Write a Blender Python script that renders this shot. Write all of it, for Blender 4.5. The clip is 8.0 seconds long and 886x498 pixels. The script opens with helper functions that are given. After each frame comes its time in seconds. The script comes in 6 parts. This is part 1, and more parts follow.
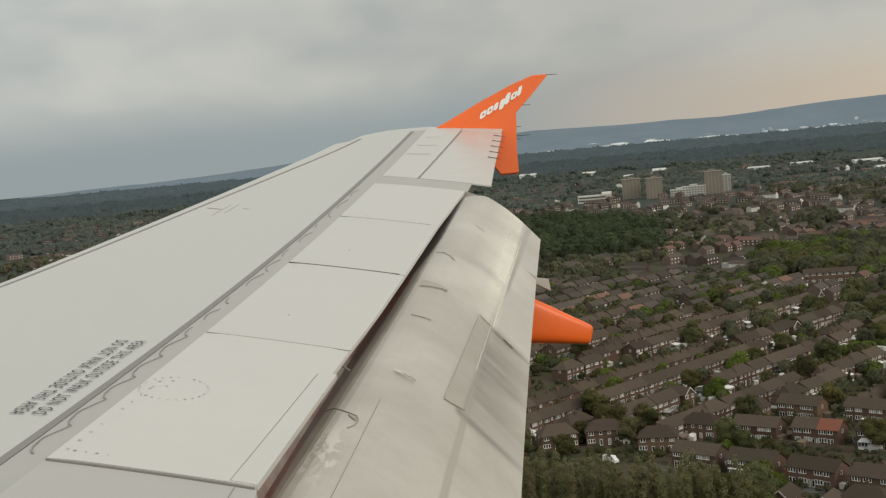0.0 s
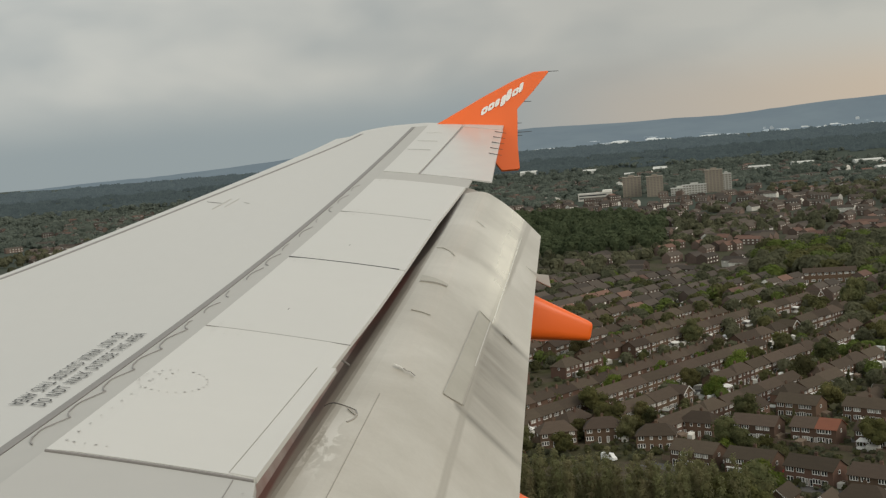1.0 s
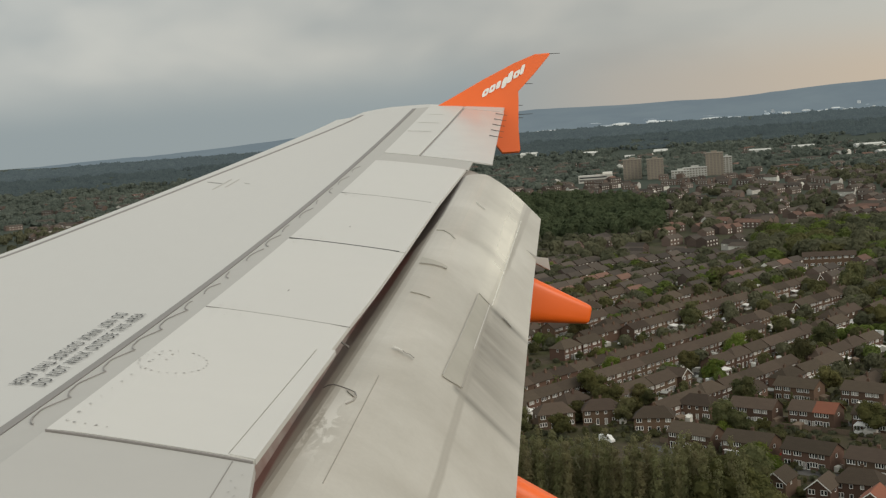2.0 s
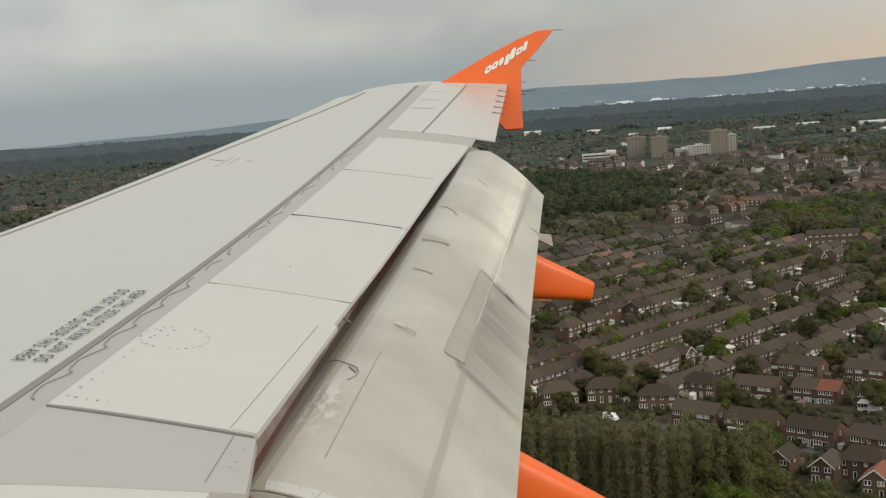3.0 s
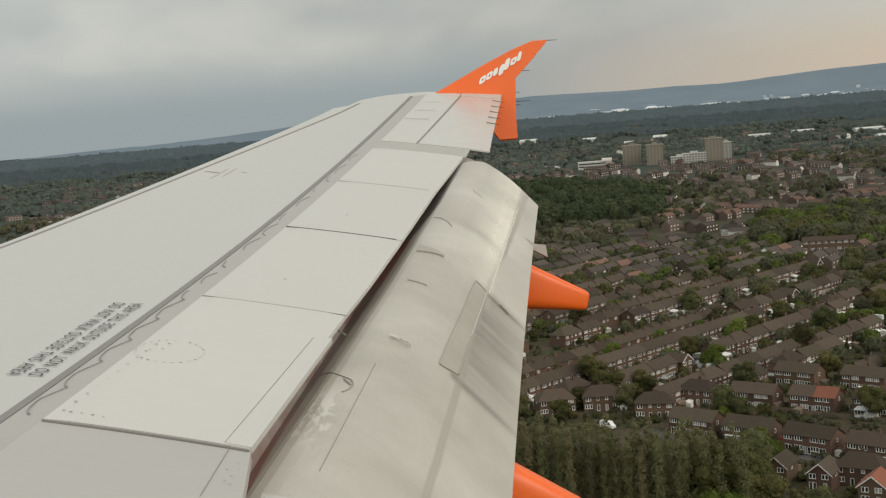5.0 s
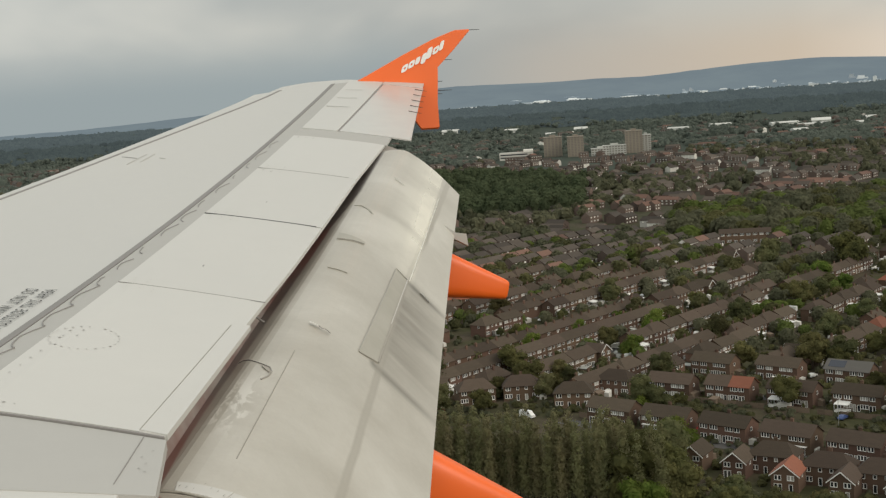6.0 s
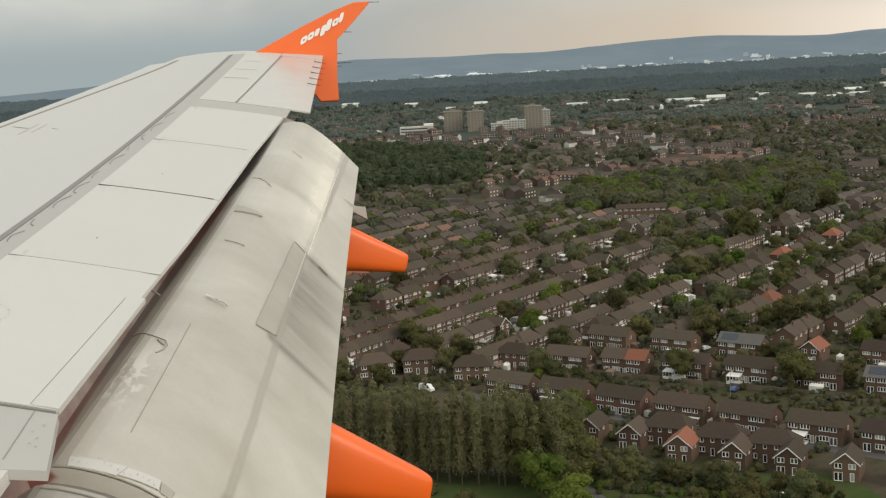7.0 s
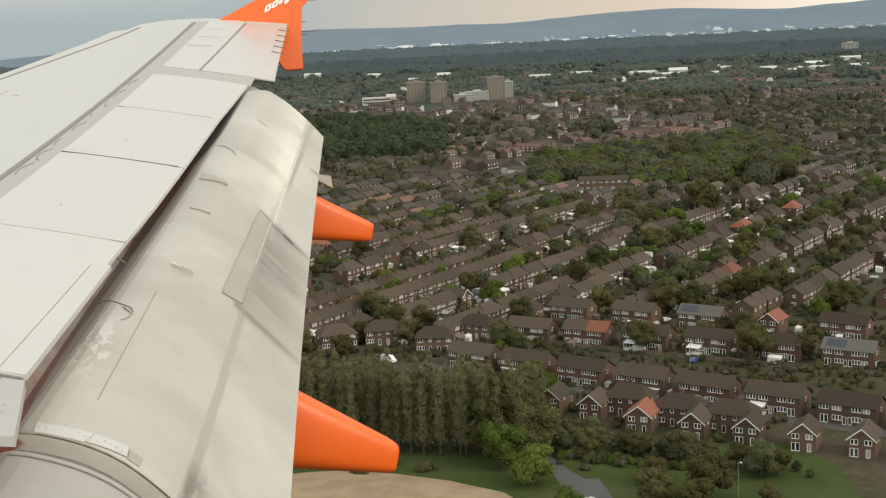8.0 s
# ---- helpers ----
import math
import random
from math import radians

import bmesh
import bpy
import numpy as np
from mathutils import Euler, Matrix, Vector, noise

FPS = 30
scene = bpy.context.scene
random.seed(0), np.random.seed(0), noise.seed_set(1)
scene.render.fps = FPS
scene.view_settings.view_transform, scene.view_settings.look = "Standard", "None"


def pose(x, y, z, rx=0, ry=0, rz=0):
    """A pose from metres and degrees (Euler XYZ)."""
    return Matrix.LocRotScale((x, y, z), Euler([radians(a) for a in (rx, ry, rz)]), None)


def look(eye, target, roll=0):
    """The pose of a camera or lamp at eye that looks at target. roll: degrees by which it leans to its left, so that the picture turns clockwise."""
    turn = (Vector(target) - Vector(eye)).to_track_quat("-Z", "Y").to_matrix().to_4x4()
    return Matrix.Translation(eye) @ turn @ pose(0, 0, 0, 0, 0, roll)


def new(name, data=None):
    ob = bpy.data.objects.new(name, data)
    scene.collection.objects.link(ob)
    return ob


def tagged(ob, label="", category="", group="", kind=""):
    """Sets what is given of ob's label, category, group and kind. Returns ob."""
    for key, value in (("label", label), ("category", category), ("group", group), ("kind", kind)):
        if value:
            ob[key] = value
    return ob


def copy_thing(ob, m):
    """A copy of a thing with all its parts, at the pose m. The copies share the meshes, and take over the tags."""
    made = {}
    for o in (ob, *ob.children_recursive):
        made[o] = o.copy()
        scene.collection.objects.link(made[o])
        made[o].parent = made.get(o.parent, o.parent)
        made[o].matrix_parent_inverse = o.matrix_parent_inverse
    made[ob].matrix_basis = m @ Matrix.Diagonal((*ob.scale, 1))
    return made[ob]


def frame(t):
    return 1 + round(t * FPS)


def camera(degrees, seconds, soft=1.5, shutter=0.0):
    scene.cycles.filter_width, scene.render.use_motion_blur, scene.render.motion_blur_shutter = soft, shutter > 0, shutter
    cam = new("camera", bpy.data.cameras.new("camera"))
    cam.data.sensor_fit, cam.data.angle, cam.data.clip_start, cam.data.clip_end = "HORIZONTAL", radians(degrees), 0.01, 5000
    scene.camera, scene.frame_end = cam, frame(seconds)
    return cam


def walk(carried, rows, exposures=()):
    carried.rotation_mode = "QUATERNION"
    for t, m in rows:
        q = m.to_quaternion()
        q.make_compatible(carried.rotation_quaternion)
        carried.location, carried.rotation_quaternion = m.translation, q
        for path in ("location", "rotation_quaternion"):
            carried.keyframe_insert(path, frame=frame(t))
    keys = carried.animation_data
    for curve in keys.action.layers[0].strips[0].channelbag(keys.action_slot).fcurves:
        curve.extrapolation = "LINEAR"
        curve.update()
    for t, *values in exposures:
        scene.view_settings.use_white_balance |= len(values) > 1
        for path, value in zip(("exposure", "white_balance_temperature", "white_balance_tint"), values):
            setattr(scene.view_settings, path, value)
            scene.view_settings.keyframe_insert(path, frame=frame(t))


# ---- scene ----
# the camera at a cabin window behind the wing; the aeroplane's pose over the land
cam = camera(37.57, 8.0, soft=1.3)
walk(cam, [
    (0.0, pose(0.0275, -34.9712, 103.0115, 85.5111, 5.1278, -89.0649)),
    (0.5, pose(0.0359, -34.9731, 102.9885, 84.8259, 5.1041, -88.7811)),
    (1.0, pose(0.0262, -34.9689, 103.0048, 85.3599, 4.6744, -89.0291)),
    (1.5, pose(0.0244, -34.9715, 103.0036, 85.8818, 4.4471, -89.2095)),
    (1.7, pose(0.0143, -34.9686, 103.0182, 85.3518, 4.3061, -89.1413)),
    (3.0, pose(0.0322, -34.9757, 102.9966, 83.6061, 4.3914, -88.8506)),
    (3.5, pose(0.0128, -34.9852, 103.0135, 84.0738, 4.1777, -89.2142)),
    (4.0, pose(0.0064, -34.9827, 103.0155, 84.2923, 4.2011, -89.4103)),
    (4.5, pose(0.0089, -34.9834, 103.0118, 84.4705, 4.4569, -89.3056)),
    (4.7, pose(0.0048, -34.9848, 103.0155, 84.0234, 4.6057, -88.9578)),
    (5.8, pose(0.0234, -34.9972, 103.0149, 83.6771, 4.2402, -90.8265)),
    (6.0, pose(0.0212, -34.9927, 103.0022, 83.2714, 3.8794, -92.4482)),
    (6.5, pose(0.0119, -34.9948, 103.0077, 83.2769, 3.4320, -95.7643)),
    (7.0, pose(0.0199, -34.9999, 102.9949, 81.8663, 3.1711, -96.7957)),
    (7.5, pose(0.0000, -35.0000, 103.0000, 80.7864, 3.0681, -98.6308)),
    (8.0, pose(0.0258, -34.9739, 102.9802, 80.5259, 2.7151, -98.4080)),
], exposures=[(0.0, -0.05), (0.7, -0.06), (1.5, -0.13), (3.0, 0.03), (4.7, 0.0), (6.0, 0.03), (6.5, 0.09), (7.0, 0.18), (7.5, 0.31), (8.0, 0.37)])
AIRCRAFT = pose(-2.8327, -28.1580, 102.5194, -2.4694, 6.2192, 9.1632)

# ---- overcast evening sky and a weak, veiled sun ----
def node(nt, kind, **inputs):
    n = nt.nodes.new(kind)
    for key, value in inputs.items():
        n.inputs[key.replace("_", " ")].default_value = value
    return n


def ramp(nt, fac, stops, interp="LINEAR"):
    n = nt.nodes.new("ShaderNodeValToRGB")
    n.color_ramp.interpolation = interp
    while len(n.color_ramp.elements) < len(stops):
        n.color_ramp.elements.new(0.5)
    for e, (p, c) in zip(n.color_ramp.elements, stops):
        e.position, e.color = p, (*c, 1) if len(c) == 3 else c
    nt.links.new(fac, n.inputs[0])
    return n.outputs[0]


def mixc(nt, fac, a, b, blend="MIX"):
    n = nt.nodes.new("ShaderNodeMix")
    n.data_type, n.blend_type = "RGBA", blend
    for sock, val in ((n.inputs[0], fac), (n.inputs[6], a), (n.inputs[7], b)):
        if hasattr(val, "links"):
            nt.links.new(val, sock)
        elif isinstance(val, (int, float)):
            sock.default_value = val
        else:
            sock.default_value = (*val, 1)
    return n.outputs[2]


def calc(nt, op, a, b=0.0, clamp=False):
    n = nt.nodes.new("ShaderNodeMath")
    n.operation, n.use_clamp = op, clamp
    for sock, val in zip(n.inputs, (a, b)):
        if hasattr(val, "links"):
            nt.links.new(val, sock)
        else:
            sock.default_value = val
    return n.outputs[0]


SUN_ELEVATION, SUN_ROTATION = radians(36), radians(215)
world = bpy.data.worlds.new("overcast_sky")
scene.world = world
world.use_nodes = True
nt = world.node_tree
nt.nodes.clear()
sky = nt.nodes.new("ShaderNodeTexSky")
sky.sky_type, sky.sun_disc = "NISHITA", False
sky.sun_elevation, sky.sun_rotation = SUN_ELEVATION, SUN_ROTATION
sky.dust_density = 3.0
coord = nt.nodes.new("ShaderNodeTexCoord")
split = nt.nodes.new("ShaderNodeSeparateXYZ")
nt.links.new(coord.outputs["Generated"], split.inputs[0])
# cloud deck: broad banks and soft streaks
stretch = node(nt, "ShaderNodeMapping", Scale=(1.0, 1.0, 2.2), Location=(0.3, 0.1, 0.0))
nt.links.new(coord.outputs["Generated"], stretch.inputs[0])
banks = node(nt, "ShaderNodeTexNoise", Scale=2.6, Detail=4.0, Roughness=0.5)
nt.links.new(stretch.outputs[0], banks.inputs["Vector"])
wisps = node(nt, "ShaderNodeTexNoise", Scale=7.0, Detail=4.0, Roughness=0.45, Distortion=0.4)
nt.links.new(stretch.outputs[0], wisps.inputs["Vector"])
cloud = calc(nt, "ADD", calc(nt, "MULTIPLY", banks.outputs[0], 0.75), calc(nt, "MULTIPLY", wisps.outputs[0], 0.25))
deck = ramp(nt, cloud, [(0.38, (0.325, 0.362, 0.370)), (0.50, (0.420, 0.444, 0.432)), (0.62, (0.580, 0.580, 0.535))])
# the deck clears towards the horizon: hazy blue, warm where the evening light comes in behind
height = calc(nt, "MULTIPLY", split.outputs[2], 1.0)
back = calc(nt, "MULTIPLY", split.outputs[1], -1.0)
low = ramp(nt, back, [(0.0, (0.330, 0.380, 0.390)), (0.12, (0.480, 0.448, 0.395)), (0.30, (0.610, 0.515, 0.405)), (0.42, (0.82, 0.72, 0.60)), (0.52, (1.16, 1.02, 0.85))])
deck = mixc(nt, 1.0, deck, ramp(nt, calc(nt, "ADD", back, 0.5), [(0.2, (1.10, 1.10, 1.10)), (0.62, (0.86, 0.86, 0.86)), (0.80, (0.96, 0.95, 0.93)), (1.0, (1.30, 1.26, 1.20))]), "MULTIPLY")
near_low = ramp(nt, height, [(0.012, (1, 1, 1)), (0.066, (0, 0, 0))], "EASE")
colour = mixc(nt, near_low, deck, low)
lift = ramp(nt, height, [(0.0, (1, 1, 1)), (0.12, (1, 1, 1)), (0.30, (1.48, 1.46, 1.42)), (0.7, (1.5, 1.5, 1.5))])
colour = mixc(nt, 1.0, colour, lift, "MULTIPLY")
west = ramp(nt, calc(nt, "MULTIPLY", split.outputs[0], -1.0), [(0.0, (1, 1, 1)), (1.0, (1.7, 1.65, 1.55))])
colour = mixc(nt, 1.0, colour, west, "MULTIPLY")
clear = nt.nodes.new("ShaderNodeBackground")
clear.inputs[1].default_value = 0.05
nt.links.new(sky.outputs[0], clear.inputs[0])
clouds = nt.nodes.new("ShaderNodeBackground")
clouds.inputs[1].default_value = 1.05
nt.links.new(colour, clouds.inputs[0])
both = nt.nodes.new("ShaderNodeMixShader")
both.inputs[0].default_value = 0.9
nt.links.new(clear.outputs[0], both.inputs[1])
nt.links.new(clouds.outputs[0], both.inputs[2])
out = nt.nodes.new("ShaderNodeOutputWorld")
nt.links.new(both.outputs[0], out.inputs[0])

sun = new("sun", bpy.data.lights.new("sun", "SUN"))
sun.data.energy, sun.data.angle, sun.data.color = 1.1, radians(24), (1.0, 0.90, 0.78)
sun.matrix_world = look((-450, -640, 570), (0, 0, 0))


# ---- materials ----
def material(name, colour, rough=0.6, metal=0.0, fine=30.0, fine_amount=0.12, broad=1.0, broad_amount=0.12,
             second=None, bump=0.0, bump_scale=60.0, by_object=0.0, by_island=0.0, stretch=(1, 1, 1), hue=0.0, spec=0.5):
    """A surface with grain and broader stains, at real size in the object's own metres."""
    m = bpy.data.materials.new(name)
    m.use_nodes = True
    nt = m.node_tree
    b = nt.nodes["Principled BSDF"]
    b.inputs["Metallic"].default_value = metal
    b.inputs["Specular IOR Level"].default_value = spec
    co = nt.nodes.new("ShaderNodeTexCoord")
    mp = node(nt, "ShaderNodeMapping", Scale=stretch)
    nt.links.new(co.outputs["Object"], mp.inputs[0])
    n1 = node(nt, "ShaderNodeTexNoise", Scale=fine, Detail=4.0, Roughness=0.6)
    n2 = node(nt, "ShaderNodeTexNoise", Scale=broad, Detail=5.0, Roughness=0.6, Distortion=0.3)
    for n in (n1, n2):
        nt.links.new(mp.outputs[0], n.inputs["Vector"])
    value = calc(nt, "ADD", calc(nt, "MULTIPLY", n1.outputs[0], fine_amount * 2), 1.0 - fine_amount)
    value = calc(nt, "MULTIPLY", value, calc(nt, "ADD", calc(nt, "MULTIPLY", n2.outputs[0], broad_amount * 2), 1.0 - broad_amount))
    base = tuple(colour)
    if second:
        base = mixc(nt, ramp(nt, n2.outputs[0], [(0.40, (0, 0, 0)), (0.62, (1, 1, 1))]), colour, second)
    if by_object or hue:
        info = nt.nodes.new("ShaderNodeObjectInfo")
        value = calc(nt, "MULTIPLY", value, calc(nt, "ADD", calc(nt, "MULTIPLY", info.outputs["Random"], by_object * 2), 1.0 - by_object))
    if by_island:
        geo = nt.nodes.new("ShaderNodeNewGeometry")
        value = calc(nt, "MULTIPLY", value, calc(nt, "ADD", calc(nt, "MULTIPLY", geo.outputs["Random Per Island"], by_island * 2), 1.0 - by_island))
    hsv = nt.nodes.new("ShaderNodeHueSaturation")
    if hasattr(base, "links"):
        nt.links.new(base, hsv.inputs["Color"])
    else:
        hsv.inputs["Color"].default_value = (*base, 1)
    nt.links.new(value, hsv.inputs["Value"])
    if hue:
        src = info.outputs["Random"]
        wob = calc(nt, "FRACT", calc(nt, "MULTIPLY", src, 7.31))
        nt.links.new(calc(nt, "ADD", calc(nt, "MULTIPLY", wob, hue * 2), 0.5 - hue), hsv.inputs["Hue"])
    nt.links.new(hsv.outputs[0], b.inputs["Base Color"])
    r = calc(nt, "ADD", calc(nt, "MULTIPLY", n2.outputs[0], 0.2), rough - 0.1)
    nt.links.new(r, b.inputs["Roughness"])
    if bump:
        bn = node(nt, "ShaderNodeTexNoise", Scale=bump_scale, Detail=3.0)
        nt.links.new(mp.outputs[0], bn.inputs["Vector"])
        bp = node(nt, "ShaderNodeBump", Strength=bump, Distance=0.02)
        nt.links.new(bn.outputs[0], bp.inputs["Height"])
        nt.links.new(bp.outputs[0], b.inputs["Normal"])
    return m


WING_PAINT = material("wing_paint", (0.526, 0.513, 0.491), 0.42, fine=7, fine_amount=0.02, broad=0.9, broad_amount=0.05, stretch=(0.6, 1.6, 1))
AILERON_PAINT = material("aileron_paint", (0.526, 0.513, 0.491), 0.24, fine=7, fine_amount=0.02, broad=0.9, broad_amount=0.05)
BAND_PAINT = material("band_paint", (0.414, 0.400, 0.377), 0.5, fine=9, fine_amount=0.04, broad=1.5, broad_amount=0.06)
SCUFF = material("scuffed_paint", (0.45, 0.435, 0.412), 0.5, fine=14, fine_amount=0.1)
STRIPE_PAINT = material("stripe_paint", (0.225, 0.21, 0.20), 0.55, fine=14, fine_amount=0.06, broad=1.2, broad_amount=0.1)
SEALANT = material("sealant", (0.26, 0.245, 0.235), 0.6, fine=20, fine_amount=0.15)
LETTER_PAINT = material("letter_paint", (0.022, 0.021, 0.020), 0.6, fine=25, fine_amount=0.15)
SPOILER_PAINT = material("spoiler_paint", (0.556, 0.543, 0.518), 0.4, fine=6, fine_amount=0.02, broad=1.1, broad_amount=0.04, by_object=0.02)
INBOARD_PAINT = material("inboard_paint", (0.426, 0.414, 0.394), 0.45, fine=6, fine_amount=0.03, broad=1.1, broad_amount=0.06)
FLAP_GREY = material("inboard_flap_grey", (0.37, 0.352, 0.32), 0.45, fine=6, fine_amount=0.04, broad=1.4, broad_amount=0.12)
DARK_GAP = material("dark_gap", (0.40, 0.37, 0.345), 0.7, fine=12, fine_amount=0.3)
GAP_SHADE = material("gap_shade", (0.17, 0.156, 0.145), 0.6, fine=6, fine_amount=0.2, broad=2, broad_amount=0.3)
RED_PRIMER = material("red_primer", (0.24, 0.115, 0.098), 0.6, fine=6, fine_amount=0.3, broad=0.9, broad_amount=0.5, second=(0.34, 0.31, 0.285))
RIDGE_SHINE = material("ridge_shine", (0.88, 0.85, 0.77), 0.26, metal=0.4, fine=30, fine_amount=0.08, broad=4, broad_amount=0.15)
PLATE_PAINT = material("plate_paint", (0.43, 0.405, 0.35), 0.42, metal=0.15, fine=9, fine_amount=0.06, broad=1.6, broad_amount=0.35, second=(0.33, 0.31, 0.265))
SEAM_PAINT = material("seam_paint", (0.33, 0.305, 0.27), 0.45, fine=9, fine_amount=0.1, broad=1.8, broad_amount=0.2)
ORANGE = material("orange_paint", (0.86, 0.135, 0.012), 0.40, fine=5, fine_amount=0.02, broad=1.5, broad_amount=0.05)
WHITE_PAINT = material("white_paint", (0.80, 0.79, 0.76), 0.5, fine=10, fine_amount=0.03)
RUBBER = material("rubber", (0.05, 0.05, 0.05), 0.7, fine=30, fine_amount=0.2)


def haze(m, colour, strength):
    """Stands in for air haze: the far surface itself gives off a bluish glow."""
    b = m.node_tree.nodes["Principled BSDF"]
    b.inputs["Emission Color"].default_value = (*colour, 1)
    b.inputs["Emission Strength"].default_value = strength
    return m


def flap_material():
    """Pale grey flap paint, laid out by span in metres and by the way from nose to trailing edge: primed nose darkened
    as slot shade, worn clouds, a grimy seam, soot drawn out aft of the cover plate, a highlight painted on the outer
    crown."""
    m = bpy.data.materials.new("flap_paint")
    m.use_nodes = True
    nt = m.node_tree
    b = nt.nodes["Principled BSDF"]
    co = nt.nodes.new("ShaderNodeTexCoord")
    sep = nt.nodes.new("ShaderNodeSeparateXYZ")
    nt.links.new(co.outputs["UV"], sep.inputs[0])
    sx, su = sep.outputs[0], sep.outputs[1]

    def tex(scale, stretch=(1, 1, 1), detail=4.0, socket="UV", twist=0.4):
        mp = node(nt, "ShaderNodeMapping", Scale=stretch)
        nt.links.new(co.outputs[socket], mp.inputs[0])
        n = node(nt, "ShaderNodeTexNoise", Scale=scale, Detail=detail, Roughness=0.58, Distortion=twist)
        nt.links.new(mp.outputs[0], n.inputs["Vector"])
        return n.outputs[0]

    def span(stops):
        return ramp(nt, calc(nt, "MULTIPLY", calc(nt, "SUBTRACT", sx, 6.0), 1 / 7.2), [((x - 6.0) / 7.2, (v,) * 3) for x, v in stops])

    def chord(stops, value=None):
        return ramp(nt, su if value is None else value, [(u, (v,) * 3) for u, v in stops])

    def times(*v):
        out = v[0]
        for w in v[1:]:
            out = calc(nt, "MULTIPLY", out, w)
        return out
    cloudy = tex(1.3, detail=5.0, socket="Object")
    grain = tex(45.0, socket="Object", detail=3.0)
    smear = tex(1.0, (3.0, 2.2, 1.0), 5.0)
    base = mixc(nt, ramp(nt, cloudy, [(0.34, (0, 0, 0)), (0.68, (1, 1, 1))]), (0.455, 0.422, 0.368), (0.600, 0.570, 0.518))
    # faint streaks along the airflow
    streak = ramp(nt, tex(1.0, (7.0, 0.9, 1.0)), [(0.50, (0, 0, 0)), (0.72, (1, 1, 1))])
    base = mixc(nt, times(streak, span([(6.4, 0.05), (8.2, 0.17), (10.2, 0.15), (11.0, 0.06)]), chord([(0.3, 0.5), (0.6, 1.0)])), base, (0.36, 0.325, 0.275))
    # soot over the stretch aft of the cover plate, with sharper lines drawn from its corners
    region = times(span([(8.1, 0.0), (8.45, 0.8), (9.3, 1.0), (9.9, 0.9), (10.15, 0.0)]), chord([(0.70, 0.0), (0.80, 0.30), (0.865, 0.55), (0.88, 1.0), (0.93, 0.85), (1.0, 0.4)]))
    soot = times(region, ramp(nt, smear, [(0.30, (0.30,) * 3), (0.56, (1,) * 3)]))
    base = mixc(nt, times(soot, 0.9), base, (0.20, 0.175, 0.14))
    for x0, u0, k in ((8.27, 0.82, 0.75), (9.19, 0.85, 0.45), (9.98, 0.84, 0.95)):
        off = calc(nt, "ABSOLUTE", calc(nt, "SUBTRACT", calc(nt, "ADD", sx, calc(nt, "MULTIPLY", smear, 0.05)), x0 + 0.025))
        line = times(chord([(0.0, 1.0), (0.02, 0.75), (0.07, 0.0)], off), chord([(u0 - 0.03, 0.0), (u0 + 0.01, 1.0), (0.95, 0.8), (1.0, 0.3)]), k)
        base = mixc(nt, line, base, (0.13, 0.115, 0.092))
    # grime along the seam
    line = calc(nt, "ADD", 0.866, calc(nt, "MULTIPLY", calc(nt, "MAXIMUM", calc(nt, "SUBTRACT", sx, 9.9), 0.0), 0.017))
    off = calc(nt, "ABSOLUTE", calc(nt, "SUBTRACT", calc(nt, "ADD", su, calc(nt, "MULTIPLY", smear, 0.012)), calc(nt, "ADD", line, 0.006)))
    seam = times(chord([(0.0, 0.8), (0.010, 0.95), (0.0135, 0.0)], off), ramp(nt, cloudy, [(0.30, (0.45,) * 3), (0.62, (1,) * 3)]), span([(6.05, 1.0), (7.0, 0.62), (8.2, 0.85), (10.0, 0.6), (11.0, 0.85), (12.9, 0.55)]))
    base = mixc(nt, seam, base, (0.30, 0.27, 0.225))
    blot = times(span([(6.04, 1.0), (6.30, 0.9), (6.48, 0.0)]), chord([(0.842, 0.0), (0.862, 1.0), (0.885, 0.9), (0.905, 0.0)]), ramp(nt, tex(9.0, (1.0, 6.0, 1.0)), [(0.34, (0.3,) * 3), (0.50, (1,) * 3)]))
    base = mixc(nt, times(blot, 0.9), base, (0.17, 0.155, 0.13))
    # rubbed pale patches ahead of the inboard seam
    pale = times(span([(6.55, 0.0), (6.85, 1.0), (7.15, 1.0), (7.5, 0.0)]), chord([(0.30, 0.0), (0.35, 1.0), (0.43, 1.0), (0.47, 0.0)]), ramp(nt, tex(1.0, (4.0, 14.0, 1.0)), [(0.48, (0, 0, 0)), (0.54, (1, 1, 1))]))
    base = mixc(nt, times(pale, 0.8), base, (0.74, 0.71, 0.66))
    base = mixc(nt, 0.06, base, grain, "OVERLAY")
    # primed nose, soft-edged; its dark grey and the fade behind paint slot shade
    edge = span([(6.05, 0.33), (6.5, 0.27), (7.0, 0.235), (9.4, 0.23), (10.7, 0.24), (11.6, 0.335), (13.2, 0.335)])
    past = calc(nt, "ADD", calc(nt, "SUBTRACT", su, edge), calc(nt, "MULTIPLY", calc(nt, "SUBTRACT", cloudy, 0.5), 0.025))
    nose_shade = chord([(0.50, 1.0), (0.54, 0.55), (0.62, 0.0)], calc(nt, "ADD", past, 0.5))
    base = mixc(nt, times(nose_shade, 0.15), base, (0.29, 0.255, 0.215))
    primer_shade = mixc(nt, span([(6.0, 1.0), (7.0, 0.7), (7.5, 0.05), (9.2, 0.1), (9.7, 0.8), (10.5, 0.8), (10.9, 0.05)]), (0.155, 0.141, 0.129), (0.28, 0.10, 0.08))
    base = mixc(nt, chord([(0.485, 1.0), (0.505, 0.0)], calc(nt, "ADD", past, 0.5)), base, primer_shade)
